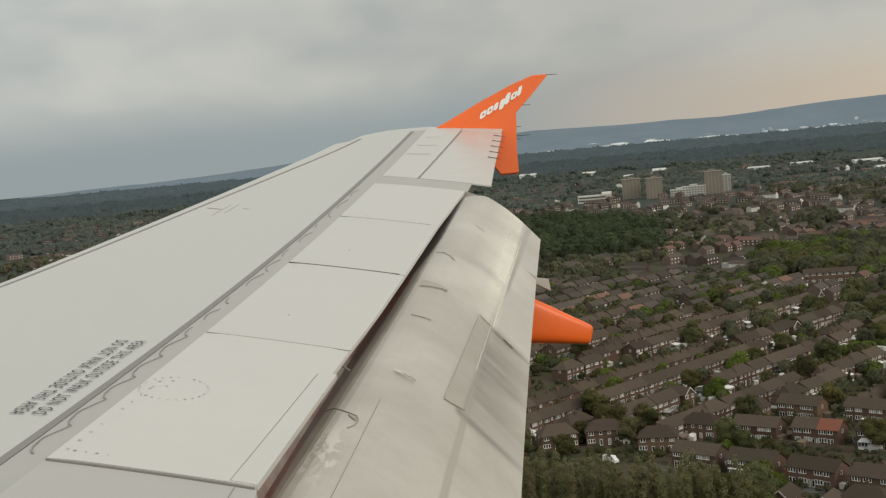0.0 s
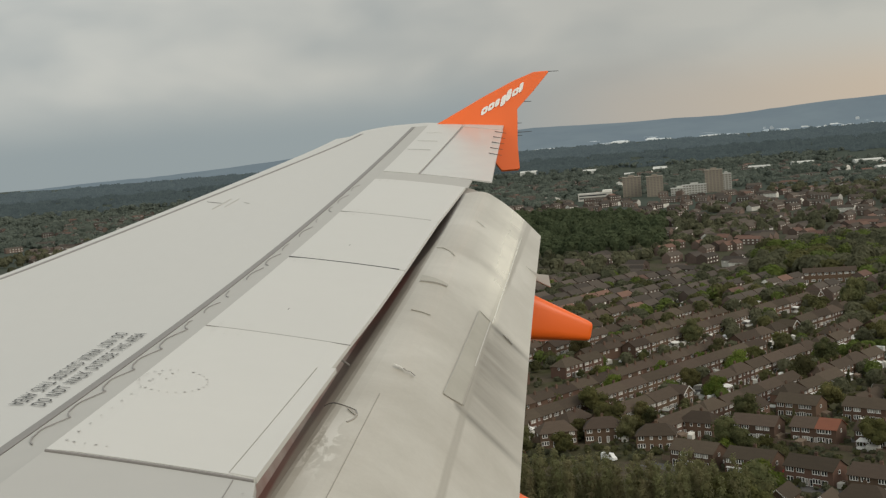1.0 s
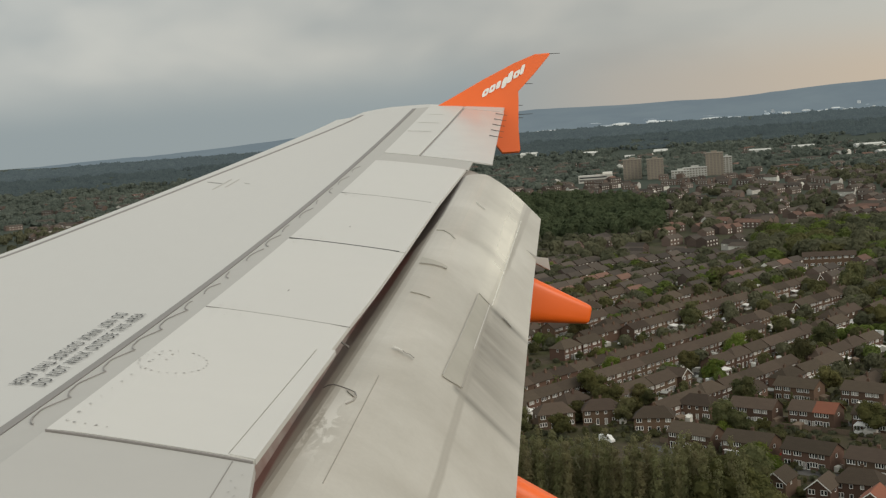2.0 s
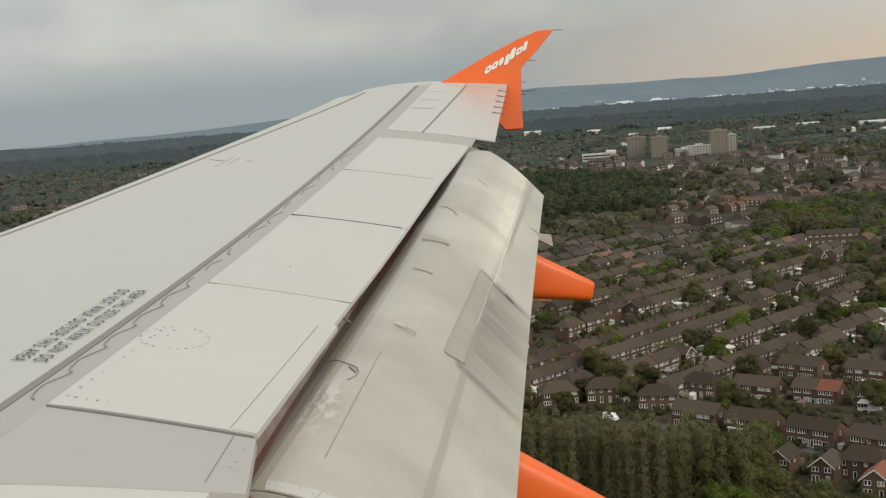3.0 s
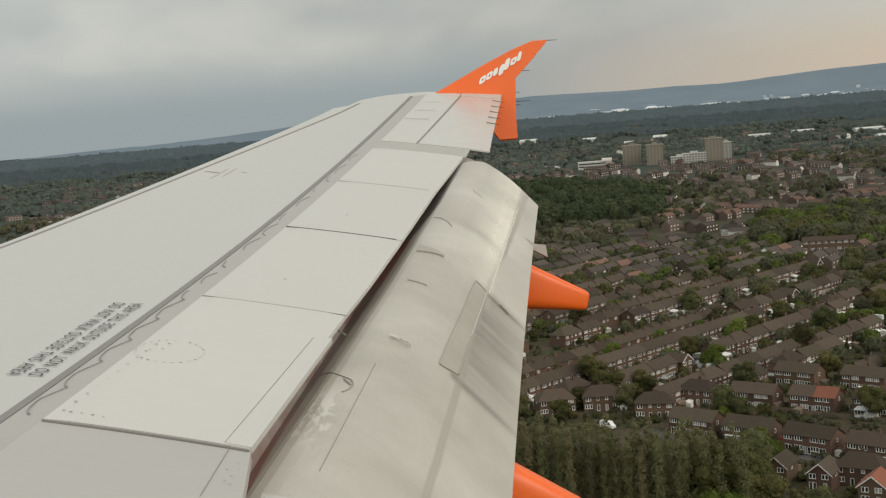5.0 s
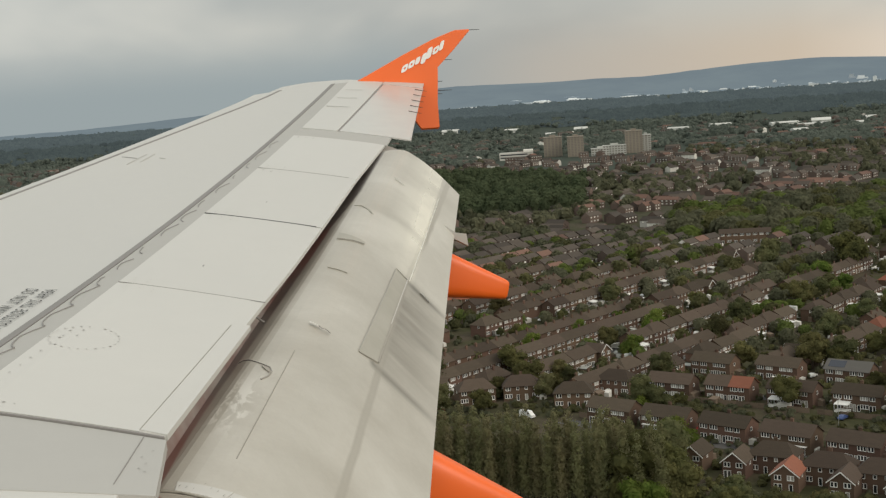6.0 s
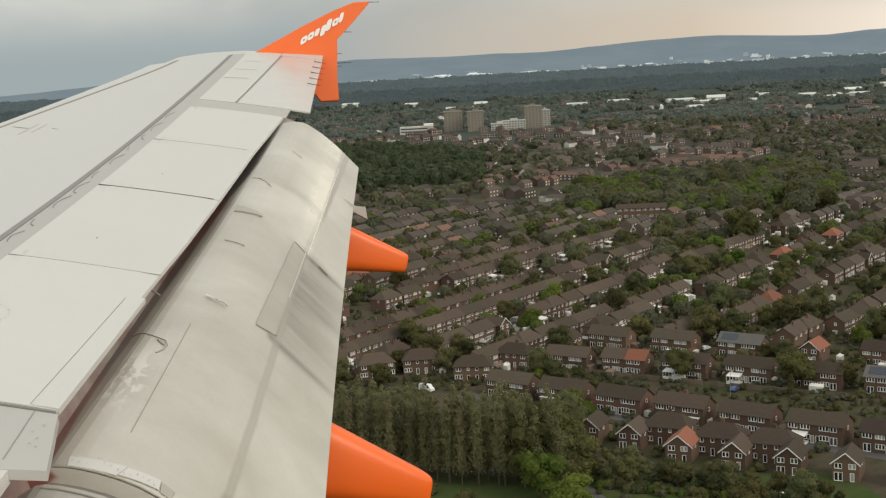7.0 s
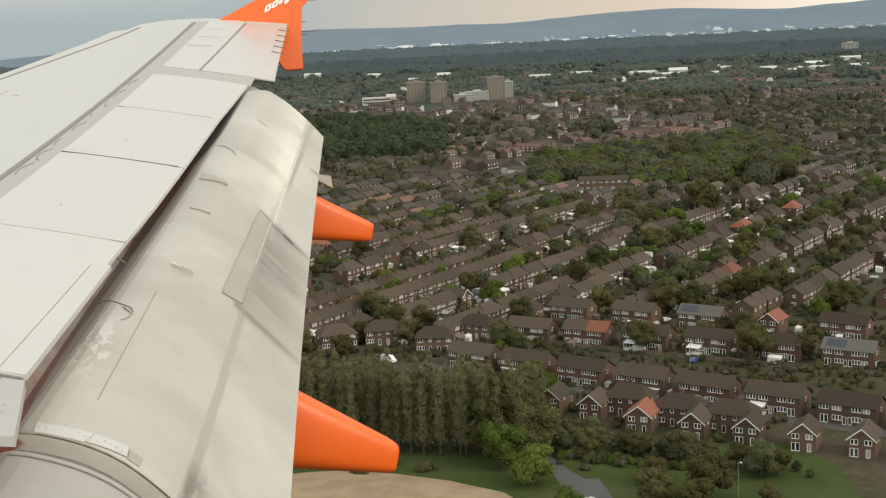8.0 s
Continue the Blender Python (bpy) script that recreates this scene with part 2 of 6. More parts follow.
    # highlight painted on the outer crown: lighter base, less metal, lower roughness
    crown_shine = times(span([(9.6, 0.0), (11.0, 0.8), (13.0, 1.0)]), chord([(0.60, 0.0), (0.76, 0.5), (0.82, 1.0), (0.885, 1.0), (0.895, 0.0)]), ramp(nt, cloudy, [(0.36, (0.35,) * 3), (0.60, (1,) * 3)]))
    base = mixc(nt, times(crown_shine, 0.8), base, (0.91, 0.86, 0.73))
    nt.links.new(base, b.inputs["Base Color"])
    nt.links.new(calc(nt, "ADD", times(crown_shine, -0.18), 0.28), b.inputs["Metallic"])
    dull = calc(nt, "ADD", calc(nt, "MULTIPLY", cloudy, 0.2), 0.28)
    nt.links.new(calc(nt, "SUBTRACT", dull, times(crown_shine, 0.17)), b.inputs["Roughness"])
    return m


FLAP_PAINT = flap_material()


# ---- building helpers ----
def part(name, bm, mat, parent=None, label="", smooth=False):
    """Links a bmesh as one mesh object under a thing or a part."""
    me = bpy.data.meshes.new(name)
    bm.normal_update()
    bm.to_mesh(me)
    bm.free()
    for m in mat if isinstance(mat, (list, tuple)) else [mat]:
        me.materials.append(m)
    if smooth:
        me.shade_smooth()
    ob = new(name, me)
    ob.parent = parent
    if label:
        tagged(ob, label)
    return ob


def thing(name, label, category, group="", kind="", m=None):
    ob = new(name)
    ob.empty_display_size = 0.5
    tagged(ob, label, category, group, kind)
    if m is not None:
        ob.matrix_world = m
    return ob


def loft(loops, closed=True, caps=True):
    """A skin through loops of points."""
    bm = bmesh.new()
    vs = [[bm.verts.new(p) for p in loop] for loop in loops]
    n = len(loops[0])
    for a, b in zip(vs, vs[1:]):
        for i in range(n if closed else n - 1):
            j = (i + 1) % n
            bm.faces.new((a[i], a[j], b[j], b[i]))
    if caps and closed:
        bm.faces.new(vs[0][::-1])
        bm.faces.new(vs[-1])
    bmesh.ops.recalc_face_normals(bm, faces=bm.faces)
    return bm


def slab(top, depth):
    """A plate from a grid of rows of points, thickened downwards."""
    bm = bmesh.new()
    down = Vector((0, 0, -depth))
    up = [[bm.verts.new(p) for p in row] for row in top]
    lo = [[bm.verts.new(Vector(p) + down) for p in row] for row in top]
    r, c = len(top), len(top[0])
    for i in range(r - 1):
        for j in range(c - 1):
            bm.faces.new((up[i][j], up[i + 1][j], up[i + 1][j + 1], up[i][j + 1]))
            bm.faces.new((lo[i][j], lo[i][j + 1], lo[i + 1][j + 1], lo[i + 1][j]))
    ring = [(0, j) for j in range(c)] + [(i, c - 1) for i in range(1, r)] + [(r - 1, j) for j in range(c - 2, -1, -1)] + [(i, 0) for i in range(r - 2, 0, -1)]
    for (a, b), (d, e) in zip(ring, ring[1:] + ring[:1]):
        bm.faces.new((up[a][b], up[d][e], lo[d][e], lo[a][b]))
    bmesh.ops.recalc_face_normals(bm, faces=bm.faces)
    return bm


def box(bm, x0, y0, z0, x1, y1, z1):
    vs = [bm.verts.new((x, y, z)) for z in (z0, z1) for y in (y0, y1) for x in (x0, x1)]
    for f in ((0, 2, 3, 1), (4, 5, 7, 6), (0, 1, 5, 4), (1, 3, 7, 5), (3, 2, 6, 7), (2, 0, 4, 6)):
        bm.faces.new([vs[i] for i in f])
    return vs


def rod(bm, a, b, r0, r1, n=6):
    a, b = Vector(a), Vector(b)
    q = (b - a).to_track_quat("Z", "Y")
    rings = []
    for p, r in ((a, r0), (b, r1)):
        rings.append([bm.verts.new(p + q @ Vector((r * math.cos(2 * math.pi * i / n), r * math.sin(2 * math.pi * i / n), 0))) for i in range(n)])
    for i in range(n):
        j = (i + 1) % n
        bm.faces.new((rings[0][i], rings[0][j], rings[1][j], rings[1][i]))
    bm.faces.new(rings[0][::-1])
    bm.faces.new(rings[1])


def smooth(a, b, t):
    t = min(max((t - a) / (b - a), 0.0), 1.0)
    return t * t * (3 - 2 * t)


def steps(a, b, n):
    return [a + (b - a) * i / n for i in range(n + 1)]


# ---- the wing: x out along the span, y forward, z up, in metres from the cabin's middle ----
def hinge_y(x):
    d = x - 6.26
    return -6.39 - 0.218 * d - 0.0053 * d * d


def front_y(x):
    d = x - 11.25
    return -5.35 - (0.43 * d + 0.0165 * d * d if d > 0 else 0.5 * d) + (0.075 * (x - 16) ** 2 if x > 16 else 0.0)


def slat_chord(x):
    return float(np.interp(x, (11.0, 14.0, 15.5, 17.0), (0.105, 0.135, 0.19, 0.25)))


def skin_z(x, y):
    z = 0.1395 * (x - 6.5) + 0.00638 * (x - 6.5) ** 2
    v = hinge_y(x) - y
    if v > 0:
        return z - (0.20 - 0.0085 * (x - 6)) * v - 0.03 * v * v
    return z


def on_wing(s, v, h=0.0):
    """A point v metres aft of the spoilers' hinge line, at the span mark s, h above the skin."""
    x = s - 0.33 * max(v, 0.0)
    y = hinge_y(x) - v
    return Vector((x, y, skin_z(x, y) + h))


wing = thing("aeroplane_wing", "white airliner wing with orange tip fence and lowered grey flaps", "aeroplane wing", m=AIRCRAFT)


def main_front(x):
    back = 0.13 + (0.05 * (x - 16.0) ** 2 if x > 16.0 else 0.0) + (10.0 * (x - 17.15) ** 2 if x > 17.15 else 0.0)
    return front_y(x) - back


def wing_box():
    """The fixed box of the wing, its tip rounded off ahead of the fence."""
    loops = []
    for x in steps(3.2, 17.18, 58) + [17.22, 17.26, 17.29, 17.31, 17.32]:
        f, r = main_front(x), hinge_y(x) - 0.02 + (22.0 * (x - 17.16) ** 2 if x > 17.16 else 0.0)
        deep = 0.11 * (f - r) + 0.04
        loop = []
        for i in range(21):
            y = r + (f - r) * i / 20
            loop.append((x, y, skin_z(x, y)))
        for i in range(1, 7):
            a = math.pi * i / 7
            loop.append((x, f + 0.05 * math.sin(a), skin_z(x, f) - deep * 0.5 * (1 - math.cos(a)) * 0.6))
        for i in range(7):
            y = f + (r - f) * (i + 0.5) / 7
            loop.append((x, y, skin_z(x, y) - deep * (0.65 + 0.35 * math.sin(math.pi * (i + 0.5) / 7))))
        loops.append(loop)
    return loft(loops)


part("main_skin", wing_box(), WING_PAINT, wing, smooth=False)


def slat():
    loops = []
    for x in steps(3.2, 16.85, 50):
        r, f = front_y(x) - slat_chord(x), front_y(x) + 0.03
        z0 = skin_z(x, r)
        loop = [(x, r, z0 + 0.004), (x, r + 0.05, z0 + 0.006), (x, f - 0.03, z0 - 0.004), (x, f, z0 - 0.03),
                (x, f + 0.012, z0 - 0.08), (x, f - 0.01, z0 - 0.14), (x, r + 0.02, z0 - 0.17), (x, r, z0 - 0.05)]
        loops.append(loop)
    return loft(loops)


part("slat", slat(), WING_PAINT, wing)
part("slat_gap", slab([[Vector((x, front_y(x) - slat_chord(x) - a, skin_z(x, front_y(x)) + 0.003)) for a in (0.001, 0.040)] for x in steps(3.2, 16.95, 40)], 0.03), STRIPE_PAINT, wing, "dark gap behind the slat")


def strip(s0, s1, v0, v1, h, n=30, depth=0.004):
    return slab([[on_wing(s, v, h) for v in (v0, v1)] for s in steps(s0, s1, n)], depth)


part("shroud_band", strip(3.2, 16.98, -0.145, 0.012, 0.004, 44), BAND_PAINT, wing, "greyer shroud band along the hinge")
part("walkway_stripe", strip(3.2, 16.98, -0.195, -0.15, 0.006, 44), STRIPE_PAINT, wing, "dark grey painted walkway stripe")


def scallop(s0, step):
    """One scallop of the sealant: a rounded hook towards the stripe, a long run, and a drop towards the spoilers."""
    turn = 0.15
    pts = [(s0 + turn * t, -0.073 - 0.045 * math.sin(math.pi / 2 * t) ** 0.8) for t in steps(0.0, 1.0, 9)]
    for t in steps(0.08, 1.0, 11):
        pts.append((s0 + turn + (step - turn) * t, -0.118 - 0.006 * math.sin(math.pi * min(t * 2, 1.0)) + 0.045 * smooth(0.35, 1.1, t) / smooth(0.35, 1.1, 1.0)))
    return pts


def sealant_mesh(pts):
    rows = []
    for (a, b), (c, d) in zip(pts, pts[1:] + [(2 * pts[-1][0] - pts[-2][0], 2 * pts[-1][1] - pts[-2][1])]):
        w = Vector((c - a, d - b)).normalized() * 0.0026
        rows.append([on_wing(a - w.y, b + w.x, 0.0085), on_wing(a + w.y, b - w.x, 0.0085)])
    return slab(rows, 0.003)


rnd = random.Random(3)
at = 6.34
while at < 13.5:
    length = rnd.uniform(0.34, 0.44) if at < 7.6 else rnd.uniform(0.30, 0.50)
    run = scallop(at, length)
    if at > 8.2:
        run = run[rnd.choice((0, 3)):rnd.choice((13, 16, 20))]
    part("sealant_line", sealant_mesh(run), SEALANT, wing, "wavy grey sealant line")
    at += length + (0.0 if at < 8.2 else rnd.uniform(0.02, 0.12))

def lettering(text, origin, along, up, size):
    """Built-in font lettering laid on the skin."""
    cu = bpy.data.curves.new("lettering", "FONT")
    cu.body, cu.size, cu.align_x, cu.align_y = text, 1.0, "LEFT", "BOTTOM_BASELINE"
    cu.offset, cu.space_word, cu.space_character = 0.0, 1.35, 1.2
    ob = bpy.data.objects.new("lettering", cu)
    me = bpy.data.meshes.new_from_object(ob)
    bpy.data.objects.remove(ob)
    xs = [v.co.x for v in me.vertices]
    wide = max(xs) - min(xs)
    for v in me.vertices:
        a, b = (v.co.x - min(xs)) / wide, v.co.y
        s = origin[0] + along[0] * a + up[0] * b * size
        w = origin[1] + along[1] * a + up[1] * b * size
        v.co = on_wing(s, w, 0.006)
    me.materials.append(LETTER_PAINT)
    ob = new("lettering", me)
    ob.parent = wing
    return tagged(ob, "dark stencilled warning lettering", kind="stuff")


lettering("DO NOT WALK OUTSIDE THIS AREA", (6.985, -0.274), (1.36, -0.015), (0.85, -1), 0.113)
lettering("DO NOT WALK OUTSIDE THIS AREA", (8.495, -0.486), (-1.37, 0.018), (-0.85, 1), 0.118)

def skin_mark(a, b, wide, mat):
    """A thin worn mark on the skin between two points of the plan."""
    a, b = Vector(a), Vector(b)
    n = (b - a).normalized().orthogonal() * wide / 2
    rows = []
    for t in steps(0, 1, 6):
        p, w = a + (b - a) * t, n * (0.3 + 0.7 * math.sin(math.pi * t))
        rows.append([(q.x, q.y, skin_z(q.x, q.y) + 0.004) for q in (p - w, p + w)])
    return part("scuff_mark", slab(rows, 0.003), mat, wing, "grey scuff worn into the paint")


skin_mark((13.68, -6.77), (13.47, -6.91), 0.012, SEALANT)
skin_mark((13.20, -6.82), (13.67, -6.99), 0.020, SCUFF)
skin_mark((13.24, -6.93), (13.62, -7.06), 0.016, SCUFF)
skin_mark((13.36, -7.10), (13.26, -7.15), 0.014, SCUFF)

# spoilers: four plates hinged along the band
EDGES = (6.26, 8.30, 10.285, 12.10, 13.72)


def spoiler_rear(s):
    return float(np.interp(s, (6.26, 7.84, 8.30, 9.14, 10.28, 12.08, 13.72), (0.735, 0.746, 0.757, 0.782, 0.802, 0.827, 0.882)))


for k, (a, b) in enumerate(zip(EDGES, EDGES[1:])):
    rows = []
    slit = {8.30: 0.0015, 12.10: 0.002}
    for s in steps(a + slit.get(a, 0.010), b - slit.get(b, 0.010), 10):
        row = []
        for i in range(9):
            v = 0.016 + (spoiler_rear(s) - 0.016) * i / 8
            row.append(on_wing(s - (0.045 * (1 - i / 8) * (b - s) / (b - a) if k == 0 else 0.0), v, 0.014 + (0.004 if 0 < i < 8 else 0)))
        rows.append(row)
    sp = part("spoiler", slab(rows, 0.020), SPOILER_PAINT, wing, "light grey spoiler panel, closed")
    bm = bmesh.new()
    rnd = random.Random(20 + k)
    spots = []
    if k == 0:
        spots = [(7.26 + 0.175 * math.cos(t), 0.165 + 0.145 * math.sin(t)) for t in steps(0.3, 6.1, 24)]
        spots += [(7.22 + 0.03 * i, 0.03 + 0.05 * (i % 3)) for i in range(6)]
        spots += [(6.34 + 0.11 * i, 0.05 + 0.003 * i) for i in range(9)] + [(6.33, 0.08 + 0.04 * i) for i in range(4)]
        spots += [(6.36 + 0.052 * i + rnd.uniform(-0.008, 0.008), 0.686 + 0.0022 * i) for i in range(26) if i % 7 != 4]
        spots += [(6.36 + 0.6 * i, 0.715 + 0.01 * i) for i in range(3)]
    spots += [(b - 0.07 - 0.05 * (i % 2), 0.08 + 0.07 * (i // 2)) for i in range(6)]
    spots += [(a + 0.07 + 0.05 * (i % 2), 0.08 + 0.07 * (i // 2)) for i in range(6 if k else 0)]
    for s, v in spots:
        c = on_wing(s, v, 0.0195)
        r = rnd.uniform(0.004, 0.0075)
        ring = [bm.verts.new(c + Vector((r * math.cos(t), r * math.sin(t), 0.0))) for t in steps(0, 2 * math.pi * 5 / 6, 5)]
        bm.faces.new(ring)
    tagged(part("rivets", bm, SEALANT, sp, "scattered dark rivet heads"), kind="stuff")
    if k == 0:
        strip_rear = lambda s: 0.742 + 0.018 * (s - 6.27)
        part("trailing_strip", slab([[on_wing(s, v, 0.021) for v in (0.656 + 0.026 * (s - 6.43), strip_rear(s))] for s in steps(a + 0.014, 7.835, 10)], 0.02), SPOILER_PAINT, sp)
        part("strip_seam", slab([[on_wing(s, 0.651 + 0.026 * (s - 6.43) + d, 0.0195) for d in (0.0, 0.0014)] for s in steps(a + 0.02, 7.80, 10)], 0.003), SEAM_PAINT, sp)
    if k in (1, 2):
        part("scuff_mark", slab([[on_wing(s, v, 0.0195) for v in (0.33, 0.335)] for s in steps(a + 0.55, a + 0.585, 2)], 0.002), SEALANT, sp)

for s0, w in ((8.30, 0.003), (10.285, 0.015), (12.10, 0.007)):
    part("spoiler_seam", slab([[on_wing(s0 + k * w, v, 0.0195) for v in steps(0.02, 0.765, 6)] for k in (-0.5, 0.5)], 0.003), RUBBER if 9 < s0 < 11 else STRIPE_PAINT, wing, "dark seam between spoilers")

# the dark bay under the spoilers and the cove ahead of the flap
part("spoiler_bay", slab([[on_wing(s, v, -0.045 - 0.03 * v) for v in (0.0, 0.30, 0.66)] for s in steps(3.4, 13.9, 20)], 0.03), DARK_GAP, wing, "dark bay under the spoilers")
part("flap_cove", slab([[on_wing(s, 0.56, -0.06), on_wing(s, 0.60, -0.20), on_wing(s, 0.66, -0.42)] for s in steps(3.4, 13.9, 20)], 0.02), RED_PRIMER, wing, "red-brown primed cove ahead of the flap")
rnd = random.Random(5)
for i in range(7):
    bm = bmesh.new()
    s = rnd.uniform(8.4, 13.3)
    rod(bm, on_wing(s, 0.64, -0.12), on_wing(s + rnd.uniform(-0.1, 0.1), 0.70, -0.15), 0.006, 0.006)
    part("actuator_rod", bm, SEALANT, wing, "small metal rod in the flap slot")

# inboard fixed panel, beside the first spoiler
part("inboard_panel", slab([[on_wing(s + (1 - q) * (0.054 * k - 0.23) - q * 0.045 * (1 - k / 6), 0.016 + (0.726 + 0.127 * (6.26 - s)) * k / 6, 0.012) for k in range(7)] for q, s in ((0.0, 5.672), (0.5, 5.99), (1.0, 6.245))], 0.03), INBOARD_PAINT, wing)
part("inboard_panel", slab([[on_wing(s + 0.054 * k - 0.23, 0.016 + 0.70 * k / 6, 0.009) for k in range(7)] for s in steps(3.3, 5.66, 8)], 0.04), SPOILER_PAINT, wing)
part("panel_lip", slab([[on_wing(s - 0.045 * (1 - v / 0.735), v, 0.018) for v in steps(0.02, 0.735, 6)] for s in (6.248, 6.259)], 0.02), STRIPE_PAINT, wing)
part("panel_seam", slab([[on_wing(s, 0.672 + 0.034 * (6.21 - s) + d, 0.0145) for d in (0, 0.0025)] for s in steps(5.79, 6.23, 4)], 0.002), SEALANT, wing)
bm = bmesh.new()
for s0, v0 in ((6.0, 0.735), (5.95, 0.725), (5.93, 0.747), (6.12, 0.73), (6.05, 0.71)):
    bm.faces.new([bm.verts.new(on_wing(s0, v0, 0.0155) + Vector((0.004 * math.cos(t), 0.004 * math.sin(t), 0))) for t in steps(0, 2 * math.pi * 5 / 6, 5)])
tagged(part("rivets", bm, SEALANT, wing, "scattered dark rivet heads"), kind="stuff")

# outer end: fixed panels round the aileron, and the aileron itself
part("end_panel", slab([[on_wing(s, v, 0.008) for v in steps(0.012, 0.90, 6)] for s in steps(13.735, 14.13, 3)], 0.014), BAND_PAINT, wing, "grey end panel outboard of the spoilers")
part("outboard_panel", slab([[on_wing(s, v, 0.012) for v in steps(0.014, 0.362 + 0.02 * (s - 14.1), 4)] for s in steps(14.14, 17.12, 12)], 0.014), SPOILER_PAINT, wing)
part("aileron_gap", slab([[on_wing(s, v + 0.022 * (s - 14.1), 0.004) for v in (0.355, 0.40)] for s in steps(14.12, 17.05, 12)], 0.02), STRIPE_PAINT, wing, "dark hinge gap of the aileron")


def aileron_rear(s):
    return 1.10 - 0.056 * (s - 14.0)


ail_rows = [[on_wing(s, v, 0.012) for v in steps(0.388 + 0.022 * (s - 14.1), aileron_rear(s), 8)] for s in steps(14.14, 16.98, 14)]
aileron = part("aileron", slab(ail_rows, 0.014), AILERON_PAINT, wing)
part("tip_rib", slab([[on_wing(s, v, 0.010) for v in steps(0.43, aileron_rear(s) - 0.01, 6)] for s in steps(17.01, 17.30, 3)], 0.014), WING_PAINT, wing)
for i in range(5):
    s = 15.55 + 0.32 * i
    bm = bmesh.new()
    v = aileron_rear(s)
    rod(bm, on_wing(s, v - 0.09, 0.02), on_wing(s, v + 0.05, 0.012), 0.0045, 0.002)
    part("static_wick", bm, RUBBER, aileron, "thin dark static discharger")
for s0, v0, v1, n in ((15.40, 0.05, 0.28, 13), (15.93, 0.075, 0.28, 10), (16.45, 0.09, 0.25, 7)):
    bm = bmesh.new()
    for k in range(n):
        c = on_wing(s0 + 0.05 * k / n, v0 + (v1 - v0) * k / (n - 1), 0.0135)
        bm.faces.new([bm.verts.new(c + Vector((0.016 * math.cos(t), 0.006 * math.sin(t), 0.003))) for t in steps(0, 2 * math.pi * 5 / 6, 5)])
    tagged(part("screw_row", bm, SEALANT if n > 10 else BAND_PAINT, wing, "row of dark screw heads"), kind="stuff")


# wing tip fence: swept fin above, straight fin below
def fence():
    """Outline in y and z; the fin thins towards its edges."""
    outline = [(-9.44, 2.17), (-9.60, 2.235), (-10.05, 2.43), (-10.45, 2.585), (-10.72, 2.665), (-10.90, 2.66), (-10.905, 2.64), (-10.68, 2.43), (-10.45, 2.235),
               (-10.44, 2.15), (-10.385, 1.80), (-10.365, 1.52), (-10.345, 1.495), (-10.14, 1.505), (-10.085, 1.60), (-10.06, 1.80), (-10.02, 2.0), (-9.80, 2.06)]
    bm = bmesh.new()
    mid = Vector((0, -10.22, 2.16))
    rings = [(17.008, 0.975), (17.03, 1.0), (17.052, 0.975)]
    vs = []
    for x, k in rings:
        ring = []
        for y, z in outline:
            p = mid + (Vector((0, y, z)) - mid) * k
            ring.append(bm.verts.new((x + 0.10 * (p.z - 2.15), p.y, p.z)))
        vs.append(ring)
    n = len(outline)
    for a, b in zip(vs, vs[1:]):
        for i in range(n):
            j = (i + 1) % n
            bm.faces.new((a[i], a[j], b[j], b[i]))
    bm.faces.new(vs[0][::-1])
    bm.faces.new(vs[-1])
    bmesh.ops.triangulate(bm, faces=[f for f in bm.faces if len(f.verts) > 4])
    bmesh.ops.recalc_face_normals(bm, faces=bm.faces)
    return bm


tip_fence = part("tip_fence", fence(), ORANGE, wing, "bright orange swept wing tip fence")


def fence_mark(y, z, wide, tall, hollow):
    """One plain white shape of the fence's painted mark, along the fin's slope."""
    bm = bmesh.new()
    up, along = Vector((0, -0.36, 0.93)), Vector((0, -0.925, 0.38))

    def ring(k):
        out = []
        for t in steps(0, 2 * math.pi * 15 / 16, 15):
            a, b = math.cos(t), math.sin(t)
            a, b = math.copysign(abs(a) ** 0.6, a), math.copysign(abs(b) ** 0.6, b)
            p = Vector((0, y, z)) + along * (wide / 2 * a * k) + up * (tall / 2 * b * k)
            out.append(bm.verts.new((17.004 + 0.10 * (p.z - 2.15) - 0.006, p.y, p.z)))
        return out
    outer = ring(1.0)
    if hollow:
        inner = ring(0.30)
        for i in range(16):
            j = (i + 1) % 16
            bm.faces.new((outer[i], outer[j], inner[j], inner[i]))
    else:
        bm.faces.new(outer)
    bmesh.ops.recalc_face_normals(bm, faces=bm.faces)
    return bm


for y, z, w, t, b in ((-10.045, 2.262, 0.092, 0.095, 1), (-10.135, 2.302, 0.088, 0.095, 1), (-10.215, 2.338, 0.066, 0.095, 0), (-10.292, 2.356, 0.074, 0.135, 0),
                      (-10.370, 2.416, 0.076, 0.145, 0), (-10.455, 2.442, 0.092, 0.095, 1), (-10.533, 2.490, 0.058, 0.125, 0)):
    part("painted_mark", fence_mark(y, z, w, t, b), WHITE_PAINT, tip_fence, "plain white painted mark")
for y, z, l in ((-10.90, 2.652, 0.13), (-10.55, 2.32, 0.09), (-10.42, 2.07, 0.06), (-10.41, 1.955, 0.17), (-10.40, 1.92, 0.06)):
    b2 = bmesh.new()
    rod(b2, (17.03 + 0.1 * (z - 2.15), y + 0.03, z), (17.03 + 0.1 * (z - 2.15), y - l, z - 0.01), 0.005, 0.003)
    part("static_wick", b2, RUBBER, tip_fence, "thin dark static discharger")

# ---- flap ----
FLAP_IN = ((-6.78, -0.62), (-6.86, -0.48), (-7.0, -0.40), (-7.08, -0.385), (-7.24, -0.45), (-7.37, -0.54), (-7.48, -0.66), (-7.54, -0.74), (-7.83, -1.10))
